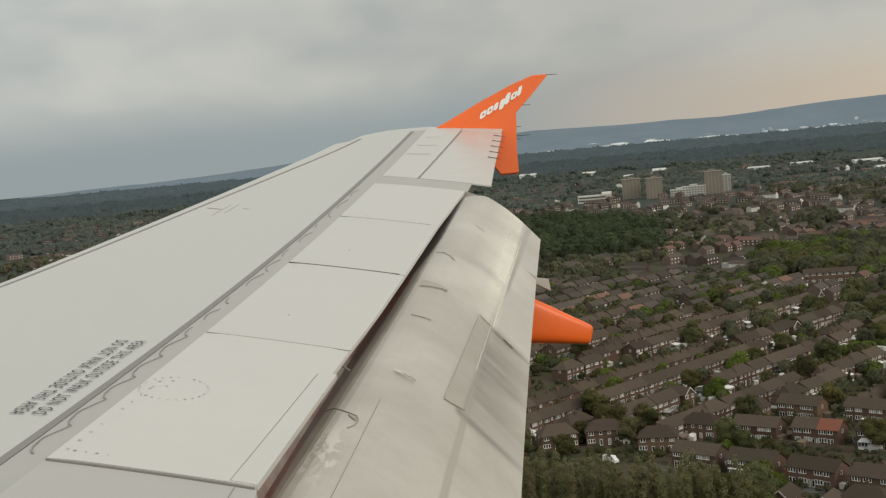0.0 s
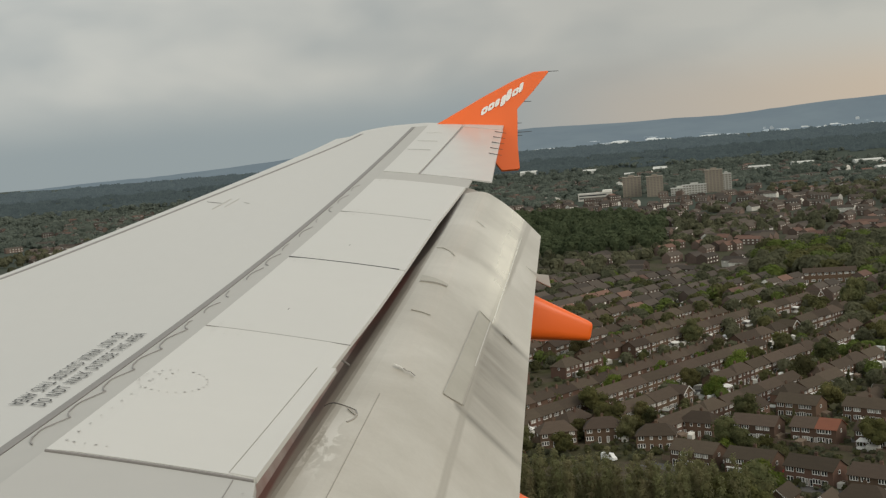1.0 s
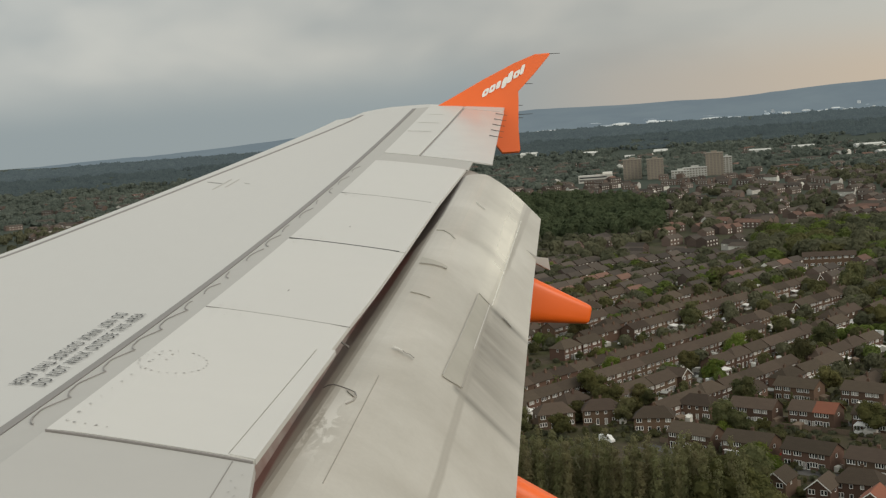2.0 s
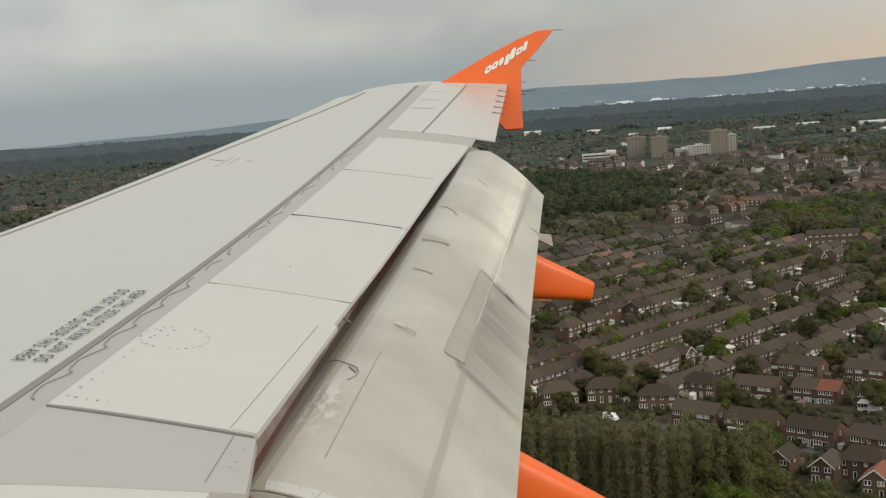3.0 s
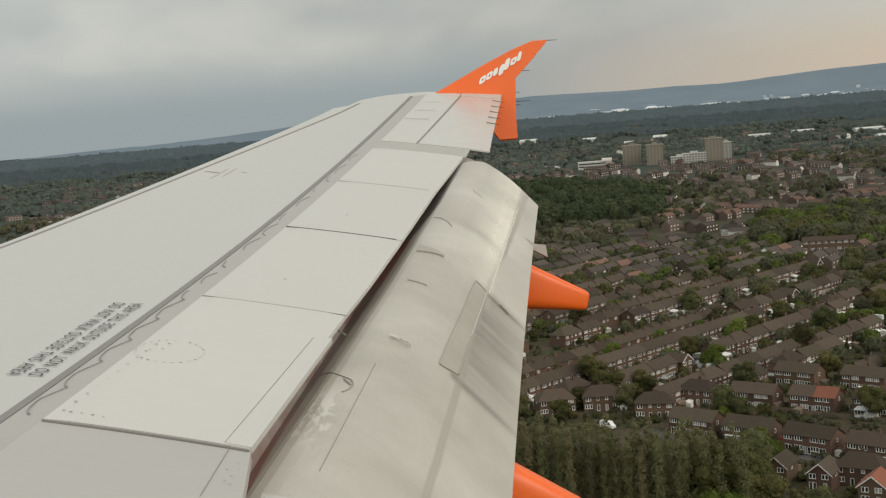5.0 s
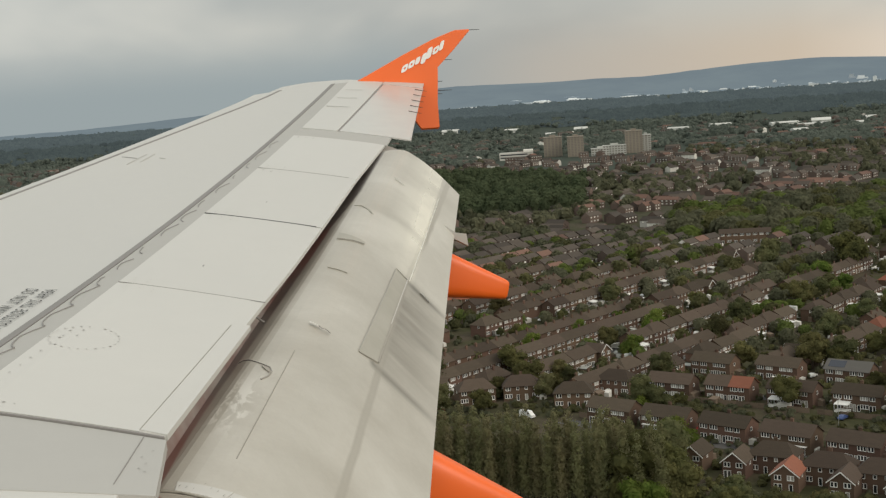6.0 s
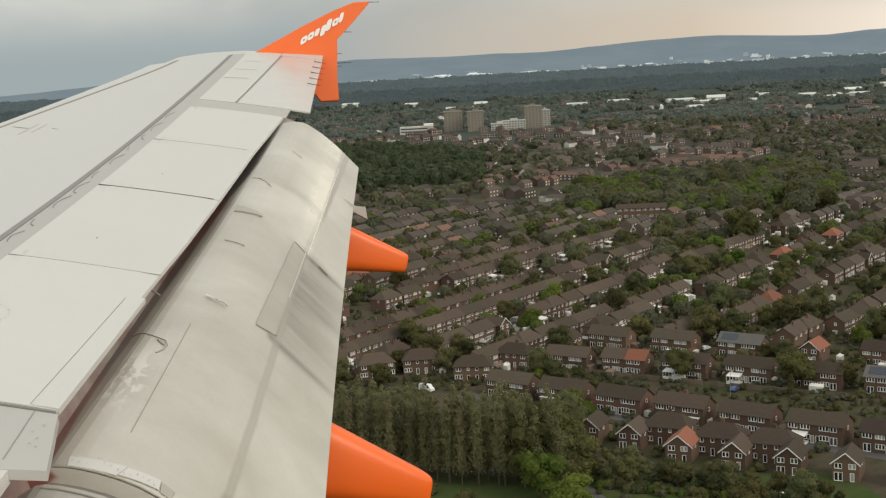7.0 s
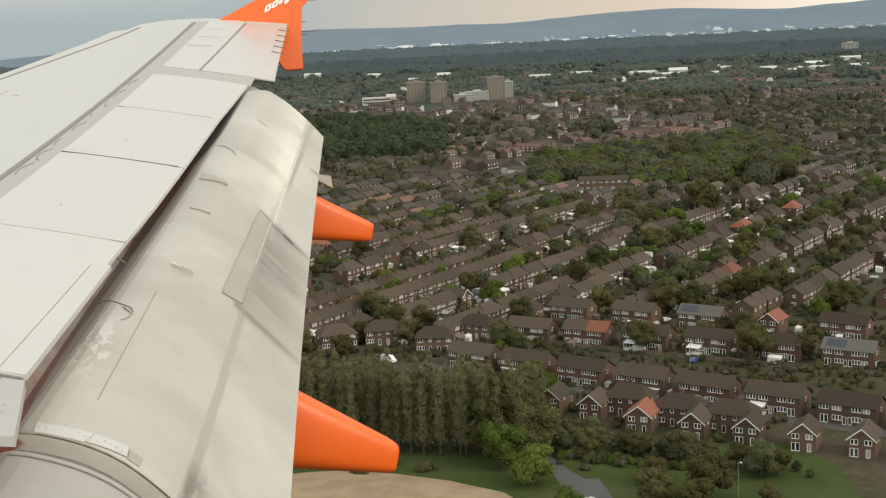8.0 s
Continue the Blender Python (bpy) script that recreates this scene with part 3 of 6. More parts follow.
FLAP_OUT = ((-8.80, 0.90), (-8.86, 0.97), (-9.0, 1.05), (-9.1, 1.075), (-9.24, 1.06), (-9.34, 0.99), (-9.43, 0.91), (-9.54, 0.79), (-9.69, 0.60))


def flap_at(x, u, h=0.0):
    """A point of the outboard flap's upper side; u runs from the nose to the trailing edge."""
    t = (x - 6.15) / 7.05
    k = min(max(u, 0.0), 1.0) * 8
    i = min(int(k), 7)
    a = k - i
    bow = 4 * t * (1 - t)

    def ctrl(n):
        n = min(max(n, 0), 8)
        return Vector((FLAP_IN[n][0] * (1 - t) + FLAP_OUT[n][0] * t + 0.04 * bow, FLAP_IN[n][1] * (1 - t) + FLAP_OUT[n][1] * t - 0.08 * bow))
    p0, p1, p2, p3 = ctrl(i - 1), ctrl(i), ctrl(i + 1), ctrl(i + 2)
    p = 0.5 * (2 * p1 + (p2 - p0) * a + (2 * p0 - 5 * p1 + 4 * p2 - p3) * a * a + (3 * p1 - p0 - 3 * p2 + p3) * a ** 3)
    d = (p2 - p1).normalized()
    return Vector((x, p.x + d.y * h, p.y - d.x * h))


def flap_body(x0, x1, n):
    loops = []
    for x in steps(x0, x1, n):
        up = [flap_at(x, u) for u in steps(0, 1, 26)]
        lo = []
        for u in (0.97, 0.85, 0.7, 0.55, 0.4, 0.25, 0.12, 0.04):
            p = flap_at(x, u)
            thick = 0.012 + 0.22 * (1 - u) ** 0.8 * min(1.0, u * 5)
            lo.append(p + Vector((0, thick * 0.55, -thick * 0.8)))
        loops.append(up + lo)
    bm = loft(loops)
    uv = bm.loops.layers.uv.new("span_chord")
    rank = steps(0, 1, 26) + [0.97, 0.85, 0.7, 0.55, 0.4, 0.25, 0.12, 0.04]
    bm.verts.index_update()
    for f in bm.faces:
        for l in f.loops:
            l[uv].uv = (l.vert.co.x, rank[l.vert.index % len(rank)])
    return bm


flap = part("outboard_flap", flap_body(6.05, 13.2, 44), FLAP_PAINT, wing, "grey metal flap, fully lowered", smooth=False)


def flap_patch(corners, h=0.003, n=8, m=4, depth=0.004):
    """A thin plate between four corners given as span and chord: nose inboard, tail inboard, nose outboard, tail outboard."""
    a, b, c, d = (Vector(p) for p in corners)
    rows = []
    for i in range(n + 1):
        p, q = a + (c - a) * i / n, b + (d - b) * i / n
        rows.append([flap_at(*(p + (q - p) * k / m), h) for k in range(m + 1)])
    return slab(rows, depth)


def flap_stroke(points, wide, h=0.004):
    """A narrow mark along points of span and chord."""
    rows = []
    for k, p in enumerate(points):
        a = flap_at(*points[max(k - 1, 0)], h)
        b = flap_at(*points[min(k + 1, len(points) - 1)], h)
        c = flap_at(*p, h)
        up = (flap_at(*p, h + 0.1) - c).normalized()
        side = (b - a).normalized().cross(up) * wide / 2
        rows.append([c - side, c + side])
    return slab(rows, 0.004)


plate = part("cover_plate", flap_patch(((8.256, 0.715), (8.321, 0.856), (10.028, 0.771), (10.004, 0.873)), 0.003, 12), PLATE_PAINT, flap, "sooty riveted cover plate")
part("plate_edge", flap_stroke([(8.34 + 0.166 * k, 0.857 + 0.0017 * k) for k in range(11)], 0.010, 0.006), SEAM_PAINT, plate, "dark rear edge of the plate")
# the pale stroke paints a highlight on the rear lip
part("plate_edge", flap_stroke([(9.02 + 0.098 * k, 0.859 + 0.001 * k) for k in range(11)], 0.005, 0.007), SPOILER_PAINT, plate, "pale highlight stroke painted along the plate lip")
part("plate_edge", flap_stroke([(10.03 - 0.004 * k, 0.775 + 0.014 * k) for k in range(8)], 0.010, 0.006), SEAM_PAINT, plate, "dark end of the plate")
part("plate_edge", flap_stroke([(8.26 + 0.008 * k, 0.72 + 0.0166 * k) for k in range(9)], 0.007, 0.006), SEAM_PAINT, plate, "dark end of the plate")
part("plate_edge", flap_stroke([(8.28 + 0.172 * k, 0.716 + 0.0055 * k) for k in range(11)], 0.004, 0.006), BAND_PAINT, plate, "faint front edge of the plate")
# pale strip laid along the ridge as a painted sky reflection
part("polished_ridge", flap_patch(((10.03, 0.877), (10.03, 0.881), (12.6, 0.898), (12.6, 0.901)), 0.003, 24), RIDGE_SHINE, flap, "thin bright strip painted as ridge highlight")
part("panel_seam", flap_stroke([(6.45 + 0.135 * k, 0.484 - 0.0006 * k) for k in range(11)], 0.002, 0.003), SEAM_PAINT, flap)
part("flap_lug", flap_patch(((10.08, 0.385), (10.06, 0.535), (10.25, 0.380), (10.12, 0.537)), 0.006), PLATE_PAINT, flap, "raised metal lug")
# dark stroke laid beside the lug in place of its shadow
part("lug_edge", flap_stroke([(10.085 - 0.004 * k, 0.39 + 0.029 * k) for k in range(6)], 0.010, 0.008), SEALANT, flap, "dark stroke painted as the shadow of the lug")
part("flap_lug", flap_stroke([(8.246, 0.478), (8.24, 0.495), (8.229, 0.515)], 0.026, 0.016), WHITE_PAINT, flap, "bare bright lug")
part("flap_lug", flap_stroke([(8.235, 0.515), (8.215, 0.53), (8.225, 0.55), (8.205, 0.572)], 0.012, 0.014), SEALANT, flap, "dark bent lug")
part("flap_lug", flap_stroke([(11.107, 0.367), (11.08, 0.42), (10.98, 0.47), (10.884, 0.50)], 0.016, 0.004), PLATE_PAINT, flap, "faint raised lug")
part("flap_lug", flap_stroke([(9.372, 0.426), (9.36, 0.47), (9.345, 0.521)], 0.016, 0.004), PLATE_PAINT, flap, "faint raised lug")
part("flap_lug", flap_stroke([(12.12, 0.524), (12.10, 0.56), (12.069, 0.619)], 0.014, 0.010), WHITE_PAINT, flap, "small bright lug")
part("flap_lug", flap_stroke([(9.997, 0.916), (9.99, 0.928), (9.98, 0.94)], 0.022, 0.010), WHITE_PAINT, flap, "small bright lug")
part("hook_mark", flap_stroke([(7.66, 0.235), (7.648, 0.262), (7.59, 0.33), (7.548, 0.381), (7.52, 0.415), (7.50, 0.436), (7.452, 0.446)], 0.006), SEALANT, flap, "dark hooked mark")
part("hook_mark", flap_stroke([(7.50, 0.415), (7.465, 0.43), (7.44, 0.444)], 0.022), SEAM_PAINT, flap, "dark hooked mark")
part("hook_mark", flap_stroke([(7.44, 0.447), (7.38, 0.444), (7.325, 0.430)], 0.007), SEAM_PAINT, flap, "faint tail of the hooked mark")
seal = part("end_seal", flap_patch(((6.066, 0.395), (6.076, 0.505), (6.14, 0.387), (6.161, 0.52)), 0.006), SPOILER_PAINT, flap, "torn pale end seal")
seal_2 = part("end_seal", flap_patch(((6.086, 0.51), (6.108, 0.622), (6.159, 0.523), (6.176, 0.618)), 0.006), SPOILER_PAINT, flap, "torn pale end seal")
part("seal_stub", flap_patch(((6.10, 0.627), (6.10, 0.66), (6.172, 0.622), (6.165, 0.662)), 0.004), PLATE_PAINT, flap, "grey stub of the end seal")
part("end_lip", flap_stroke([(6.062, 0.30 + 0.055 * k) for k in range(13)], 0.018, 0.006), PLATE_PAINT, flap, "pale end lip of the flap")
bm = bmesh.new()
rnd = random.Random(8)
for k in range(13):
    c = flap_at(6.085 + 0.06 * rnd.random() + 0.002 * k, 0.40 + 0.017 * k, 0.0105)
    r = rnd.uniform(0.003, 0.005)
    bm.faces.new([bm.verts.new(c + Vector((r * math.cos(t), r * math.sin(t) * 0.9, -0.4 * r * math.sin(t)))) for t in steps(0, 2 * math.pi * 5 / 6, 5)])
tagged(part("rivets", bm, SEALANT, seal, "scattered dark rivet heads"), kind="stuff")

# inboard flap, beyond a dark gap
def inner_flap():
    loops = []
    for x in steps(3.4, 5.925, 10):
        up = [flap_at(x, u, -0.004) for u in steps(0, 1, 22)]
        lo = [p + Vector((0, 0.1, -0.16)) for p in up[::-3]]
        loops.append(up + lo)
    return loft(loops)


inboard = part("inboard_flap", inner_flap(), FLAP_GREY, wing, "grey inboard flap, lowered")
part("inner_seam", flap_stroke([(5.89, 0.36 + 0.05 * k) for k in range(12)], 0.008, 0.002), SEAM_PAINT, inboard, "panel seam near the flap end")
# sunken sheet whose dark grey stands in for shade between the flaps
part("gap_filler", loft([[flap_at(x, u, -0.05) for u in steps(0.1, 1, 16)] + [flap_at(x, u, -0.12) for u in steps(1, 0.1, 8)] for x in (5.90, 6.07)]), GAP_SHADE, wing, "dark gap between the flaps")


# flap track fairings: orange canoe ends below the trailing edge
def fairing(x, front_top, front_low, tip_top, tip_low, wide):
    loops = []
    ft, fl, tt, tl = (Vector(p) for p in (front_top, front_low, tip_top, tip_low))
    for t in (-0.9, -0.5, 0.0, 0.3, 0.6, 0.8, 0.92, 0.97, 0.99, 1.0):
        a, b = ft + (tt - ft) * t, fl + (tl - fl) * t
        w = wide * (1 - 0.45 * max(t, 0) ** 1.5)
        if t >= 0.97:
            shrink = {0.97: 0.96, 0.99: 0.9}.get(t, 0.78)
            m = (a + b) / 2
            a, b, w = m + (a - m) * shrink, m + (b - m) * shrink, w * shrink
        loop = []
        for k in range(32):
            q = 2 * math.pi * k / 32
            cx, cz = math.cos(q), math.sin(q)
            cx, cz = math.copysign(abs(cx) ** 0.5, cx), math.copysign(abs(cz) ** 0.5, cz)
            m = (a + b) / 2 + (a - b) / 2 * cz
            loop.append((x + w / 2 * cx, m.x, m.y))
        loops.append(loop)
    return loft(loops)


outer_fairing = part("track_fairing", fairing(11.9, (-9.293, 0.106), (-9.208, -0.232), (-9.721, -0.169), (-9.673, -0.311), 0.27), ORANGE, wing, "orange flap track fairing", smooth=True)
inner_fairing = part("track_fairing", fairing(8.05, (-8.30, -0.76), (-8.21, -1.12), (-8.755, -1.10), (-8.71, -1.245), 0.34), ORANGE, wing, "orange flap track fairing", smooth=True)


def fairing_cap(x, p):
    bm = bmesh.new()
    p = Vector(p)
    ring = [(0.0, 0.0), (-0.085, -0.02), (-0.09, -0.12), (0.0, -0.06), (0.12, 0.02), (0.12, 0.10)]
    vs = [[bm.verts.new((x + dx, p.x + a, p.y + b)) for a, b in ring] for dx in (-0.04, 0.04)]
    for i in range(6):
        j = (i + 1) % 6
        bm.faces.new((vs[0][i], vs[0][j], vs[1][j], vs[1][i]))
    bm.faces.new(vs[0][::-1])
    bm.faces.new(vs[1])
    bmesh.ops.recalc_face_normals(bm, faces=bm.faces)
    return bm


part("end_plate", slab([[on_wing(s, v, h) for v, h in ((0.74, -0.06), (0.90, -0.09), (1.02, -0.13))] for s in steps(13.60, 14.16, 4)], 0.10), DARK_GAP, wing, "dark recess at the outer end of the flap slot")
part("fairing_cap", fairing_cap(12.0, (-9.355, 0.275)), BAND_PAINT, wing, "light grey fairing cap on the trailing edge")


# ---- land: the aeroplane's track runs along y, the view looks out along x ----
RIDGE = ((-60, 0.2), (-34, 0.35), (-26.8, 0.50), (-23.4, 0.29), (-18.8, 0.55), (-16.1, 0.50), (-11.5, 0.25), (-3.2, 0.36), (3.1, 0.22), (10, -0.30), (20, -0.55), (60, -0.6))


def plain_z(x, y):
    """Level land that climbs gently to the far plain."""
    r = math.hypot(x, y)
    return 57.0 * smooth(2300, 4300, r) if r > 2300 else 0.0


GRASS = material("grass", (0.058, 0.058, 0.028), 0.95, fine=0.35, fine_amount=0.45, broad=0.05, broad_amount=0.4, second=(0.072, 0.058, 0.042), spec=0.1)
LAWN = material("lawn", (0.046, 0.070, 0.018), 0.95, fine=0.8, fine_amount=0.25, broad=0.08, broad_amount=0.25, second=(0.058, 0.070, 0.027), spec=0.1)
SAND = material("sand", (0.36, 0.27, 0.18), 0.95, fine=1.5, fine_amount=0.15, broad=0.12, broad_amount=0.2, second=(0.27, 0.195, 0.125), spec=0.1, bump=0.4, bump_scale=2)
ASPHALT = material("asphalt", (0.085, 0.080, 0.078), 0.9, fine=1.2, fine_amount=0.2, broad=0.1, broad_amount=0.2)
# the hills' bluish base colour paints in air haze
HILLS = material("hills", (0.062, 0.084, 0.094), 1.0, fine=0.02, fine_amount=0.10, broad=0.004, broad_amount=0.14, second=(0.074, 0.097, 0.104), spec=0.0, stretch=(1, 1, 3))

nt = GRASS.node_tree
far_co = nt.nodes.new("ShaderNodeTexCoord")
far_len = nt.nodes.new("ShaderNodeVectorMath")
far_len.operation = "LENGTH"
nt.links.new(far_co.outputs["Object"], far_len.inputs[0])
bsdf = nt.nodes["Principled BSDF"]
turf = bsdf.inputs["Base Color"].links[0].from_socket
# from about 900 m out the turf turns to a greyish green
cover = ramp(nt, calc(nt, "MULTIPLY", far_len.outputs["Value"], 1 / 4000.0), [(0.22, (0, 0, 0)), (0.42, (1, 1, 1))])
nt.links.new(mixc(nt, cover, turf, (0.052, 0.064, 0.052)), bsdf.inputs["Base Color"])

bm = bmesh.new()
radii = [0, 120, 240, 300, 400, 550, 750, 1000, 1300, 1700, 2100, 2300, 2500, 2700, 2900, 3100, 3300, 3500, 3700, 3900, 4100, 4300, 4600, 4900]
rings = []
for r in radii:
    rings.append([bm.verts.new((r * math.cos(a), r * math.sin(a), plain_z(r, 0))) for a in steps(0, 2 * math.pi * 95 / 96, 95)] if r else [bm.verts.new((0, 0, 0))])
for i in range(96):
    j = (i + 1) % 96
    bm.faces.new((rings[0][0], rings[1][i], rings[1][j]))
    for a, b in zip(rings[1:], rings[2:]):
        bm.faces.new((a[i], b[i], b[j], a[j]))
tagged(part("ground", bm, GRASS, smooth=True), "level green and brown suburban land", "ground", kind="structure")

# hills along the horizon
loops = []
for deg in steps(-60, 60, 240):
    a = radians(deg)
    top = float(np.interp(deg, [p[0] for p in RIDGE], [p[1] for p in RIDGE]))
    top += 0.05 * noise.noise((deg * 0.35, 0, 0)) + 0.03 * noise.noise((deg * 1.3, 4, 0))
    loop = []
    for r, k in ((4250, -0.02), (4400, 0.30), (4560, 0.62), (4720, 0.88), (4800, 1.0), (4850, 0.9)):
        low = 57.0
        high = 100.6 + 4800 * math.tan(radians(top))
        z = low + (high - low) * k + (1.5 * noise.noise((deg * 0.8, r * 0.004, 0)) if 0 < k < 1 else 0)
        loop.append((r * math.cos(a), r * math.sin(a), z))
    loops.append(loop)
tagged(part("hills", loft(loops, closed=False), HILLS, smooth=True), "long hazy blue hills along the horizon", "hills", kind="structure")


def sheet(name, pts, z, mat, label, category, kind="structure", wobble=0.0):
    bm = bmesh.new()
    ring = []
    n = len(pts)
    for i in range(n):
        a, b = Vector(pts[i]), Vector(pts[(i + 1) % n])
        for t in steps(0, 0.75, 3):
            p = a + (b - a) * t
            w = Vector((noise.noise((p.x * 0.11, p.y * 0.11, 1)), noise.noise((p.x * 0.11, p.y * 0.11, 7)))) * wobble
            ring.append(bm.verts.new((p.x + w.x, p.y + w.y, z)))
    f = bm.faces.new(ring)
    if f.normal.z < 0:
        bmesh.ops.reverse_faces(bm, faces=[f])
    bmesh.ops.triangulate(bm, faces=bm.faces)
    return tagged(part(name, bm, mat), label, category, kind=kind)


sheet("grass_strip", [(345, 30), (339, -17), (322, -50), (306, -100), (290, -160), (240, -160), (240, 60)], 0.05, LAWN, "rough green grass strip beside the tree belt", "grass", wobble=4)
sheet("lawn", [(300, -100), (297, -128), (276, -126), (280, -104)], 0.10, LAWN, "bright mown lawn behind gabled houses", "lawn", wobble=1)
# sand heap: a low uneven bank
bm = bmesh.new()
cols = []
for i in range(15):
    t = i / 14
    edge = Vector((299.0 + 10 * math.sin(t * 2.6) - 34 * t * t, -16.0 - 74 * t))
    col = []
    for j in range(9):
        k = j / 8
        x, y = edge.x - 46 * k, edge.y + 4 * k
        z = 0.06 + 2.2 * math.sin(min(k * 2.2, 1.0) * math.pi / 2) + 0.7 * noise.noise((x * 0.12, y * 0.12, 0)) * min(k * 4, 1)
        if i in (0, 14) or j == 8:
            z = -0.3
        col.append(bm.verts.new((x + 1.6 * noise.noise((y * 0.3, 3, 0)), y, z)))
    cols.append(col)
for a, b in zip(cols, cols[1:]):
    for j in range(8):
        bm.faces.new((a[j], a[j + 1], b[j + 1], b[j]))
bmesh.ops.recalc_face_normals(bm, faces=bm.faces)
tagged(part("sand_bank", bm, SAND, smooth=True), "bare tan sand bank with an uneven edge", "sand bank", kind="structure")


def strip_road(name, a, b, wide, mat, label, z=0.03):
    a, b = Vector(a), Vector(b)
    n = (b - a).normalized().orthogonal() * wide / 2
    bm = bmesh.new()
    lo = [bm.verts.new((p.x, p.y, z)) for p in (a + n, a - n, b - n, b + n)]
    f = bm.faces.new(lo)
    f.normal_update()
    if f.normal.z < 0:
        f.normal_flip()
    return tagged(part(name, bm, mat), label, "road", kind="structure")


strip_road("road", (300, -103.4), (225, -101.5), 9.5, ASPHALT, "short grey asphalt lane among trees", 0.07)

# ---- houses ----
BRICK = material("house_brick", (0.114, 0.069, 0.047), 0.9, fine=3.5, fine_amount=0.2, broad=0.5, broad_amount=0.15, by_object=0.28, hue=0.012)
RENDER_WALL = material("rendered_wall", (0.62, 0.58, 0.52), 0.8, fine=3, fine_amount=0.08, broad=0.4, broad_amount=0.1, by_object=0.1)
ROOF_BROWN = material("brown_roof_tiles", (0.071, 0.054, 0.041), 0.9, spec=0.2, fine=3.0, fine_amount=0.25, broad=0.35, broad_amount=0.25, by_object=0.3, stretch=(1, 3, 3), bump=0.5, bump_scale=6, hue=0.01)
ROOF_RED = material("red_roof_tiles", (0.20, 0.070, 0.040), 0.85, fine=3.0, fine_amount=0.2, broad=0.4, broad_amount=0.2, by_object=0.2, stretch=(1, 3, 3))
ROOF_GREY = material("slate_roof_tiles", (0.095, 0.088, 0.080), 0.8, fine=3.0, fine_amount=0.2, broad=0.4, broad_amount=0.2, by_object=0.2, stretch=(1, 3, 3))
FRAME_WHITE = material("window_frame_white", (0.80, 0.79, 0.77), 0.45, fine=6, fine_amount=0.04)
WINDOW_PANE = material("house_window_pane", (0.030, 0.033, 0.036), 0.15, fine=1, fine_amount=0.2, spec=0.7)
nt = WINDOW_PANE.node_tree
info = nt.nodes.new("ShaderNodeObjectInfo")
blinds = ramp(nt, calc(nt, "FRACT", calc(nt, "MULTIPLY", info.outputs["Random"], 13.7)), [(0.0, (0.026, 0.029, 0.032)), (0.62, (0.08, 0.08, 0.078)), (0.78, (0.36, 0.35, 0.33))], "CONSTANT")
nt.links.new(blinds, nt.nodes["Principled BSDF"].inputs["Base Color"])
PANE = material("window_pane", (0.035, 0.040, 0.045), 0.12, fine=1, fine_amount=0.2, spec=0.8)
SOLAR = material("solar_glass", (0.03, 0.035, 0.05), 0.2, fine=2, fine_amount=0.2, spec=0.7)
FENCE_WOOD = material("fence_wood", (0.15, 0.11, 0.08), 0.9, fine=4, fine_amount=0.3, broad=0.6, broad_amount=0.2, by_object=0.2)


def window_mesh(wide, tall, mullions):
    """White frame standing proud of the wall, its panes set back; one piece, facing -y."""
    bm = bmesh.new()
    n = mullions + 1
    cols = [[bm.verts.new((-wide / 2 + wide * i / n, -0.09, z)) for z in (0, tall)] for i in range(n + 1)]
    faces = [bm.faces.new((a[0], b[0], b[1], a[1])) for a, b in zip(cols, cols[1:])]
    edge = bmesh.ops.extrude_edge_only(bm, edges=[e for e in bm.edges if e.is_boundary])
    for v in edge["geom"]:
        if isinstance(v, bmesh.types.BMVert):
            v.co.y = 0.02
    for f in faces:
        bmesh.ops.inset_individual(bm, faces=[f], thickness=0.20)
        f.material_index = 1
        for v in f.verts:
            v.co.y = -0.03
    bmesh.ops.recalc_face_normals(bm, faces=bm.faces)
    me = bpy.data.meshes.new("window")
    bm.to_mesh(me)
    bm.free()
    me.materials.append(FRAME_WHITE)
    me.materials.append(WINDOW_PANE)
    return me


WINDOWS = {k: window_mesh(*v) for k, v in dict(wide=(2.5, 1.4, 2), mid=(1.75, 1.35, 1), small=(0.95, 1.1, 0), tall=(2.0, 2.15, 1), door=(1.0, 2.1, 0)).items()}


def add_window(house, kind, x, y, z, turn=0.0):
    ob = new("door" if kind == "door" else "window", WINDOWS[kind])
    ob.parent = house
    ob.matrix_basis = pose(x, y, z, 0, 0, turn)
    return ob


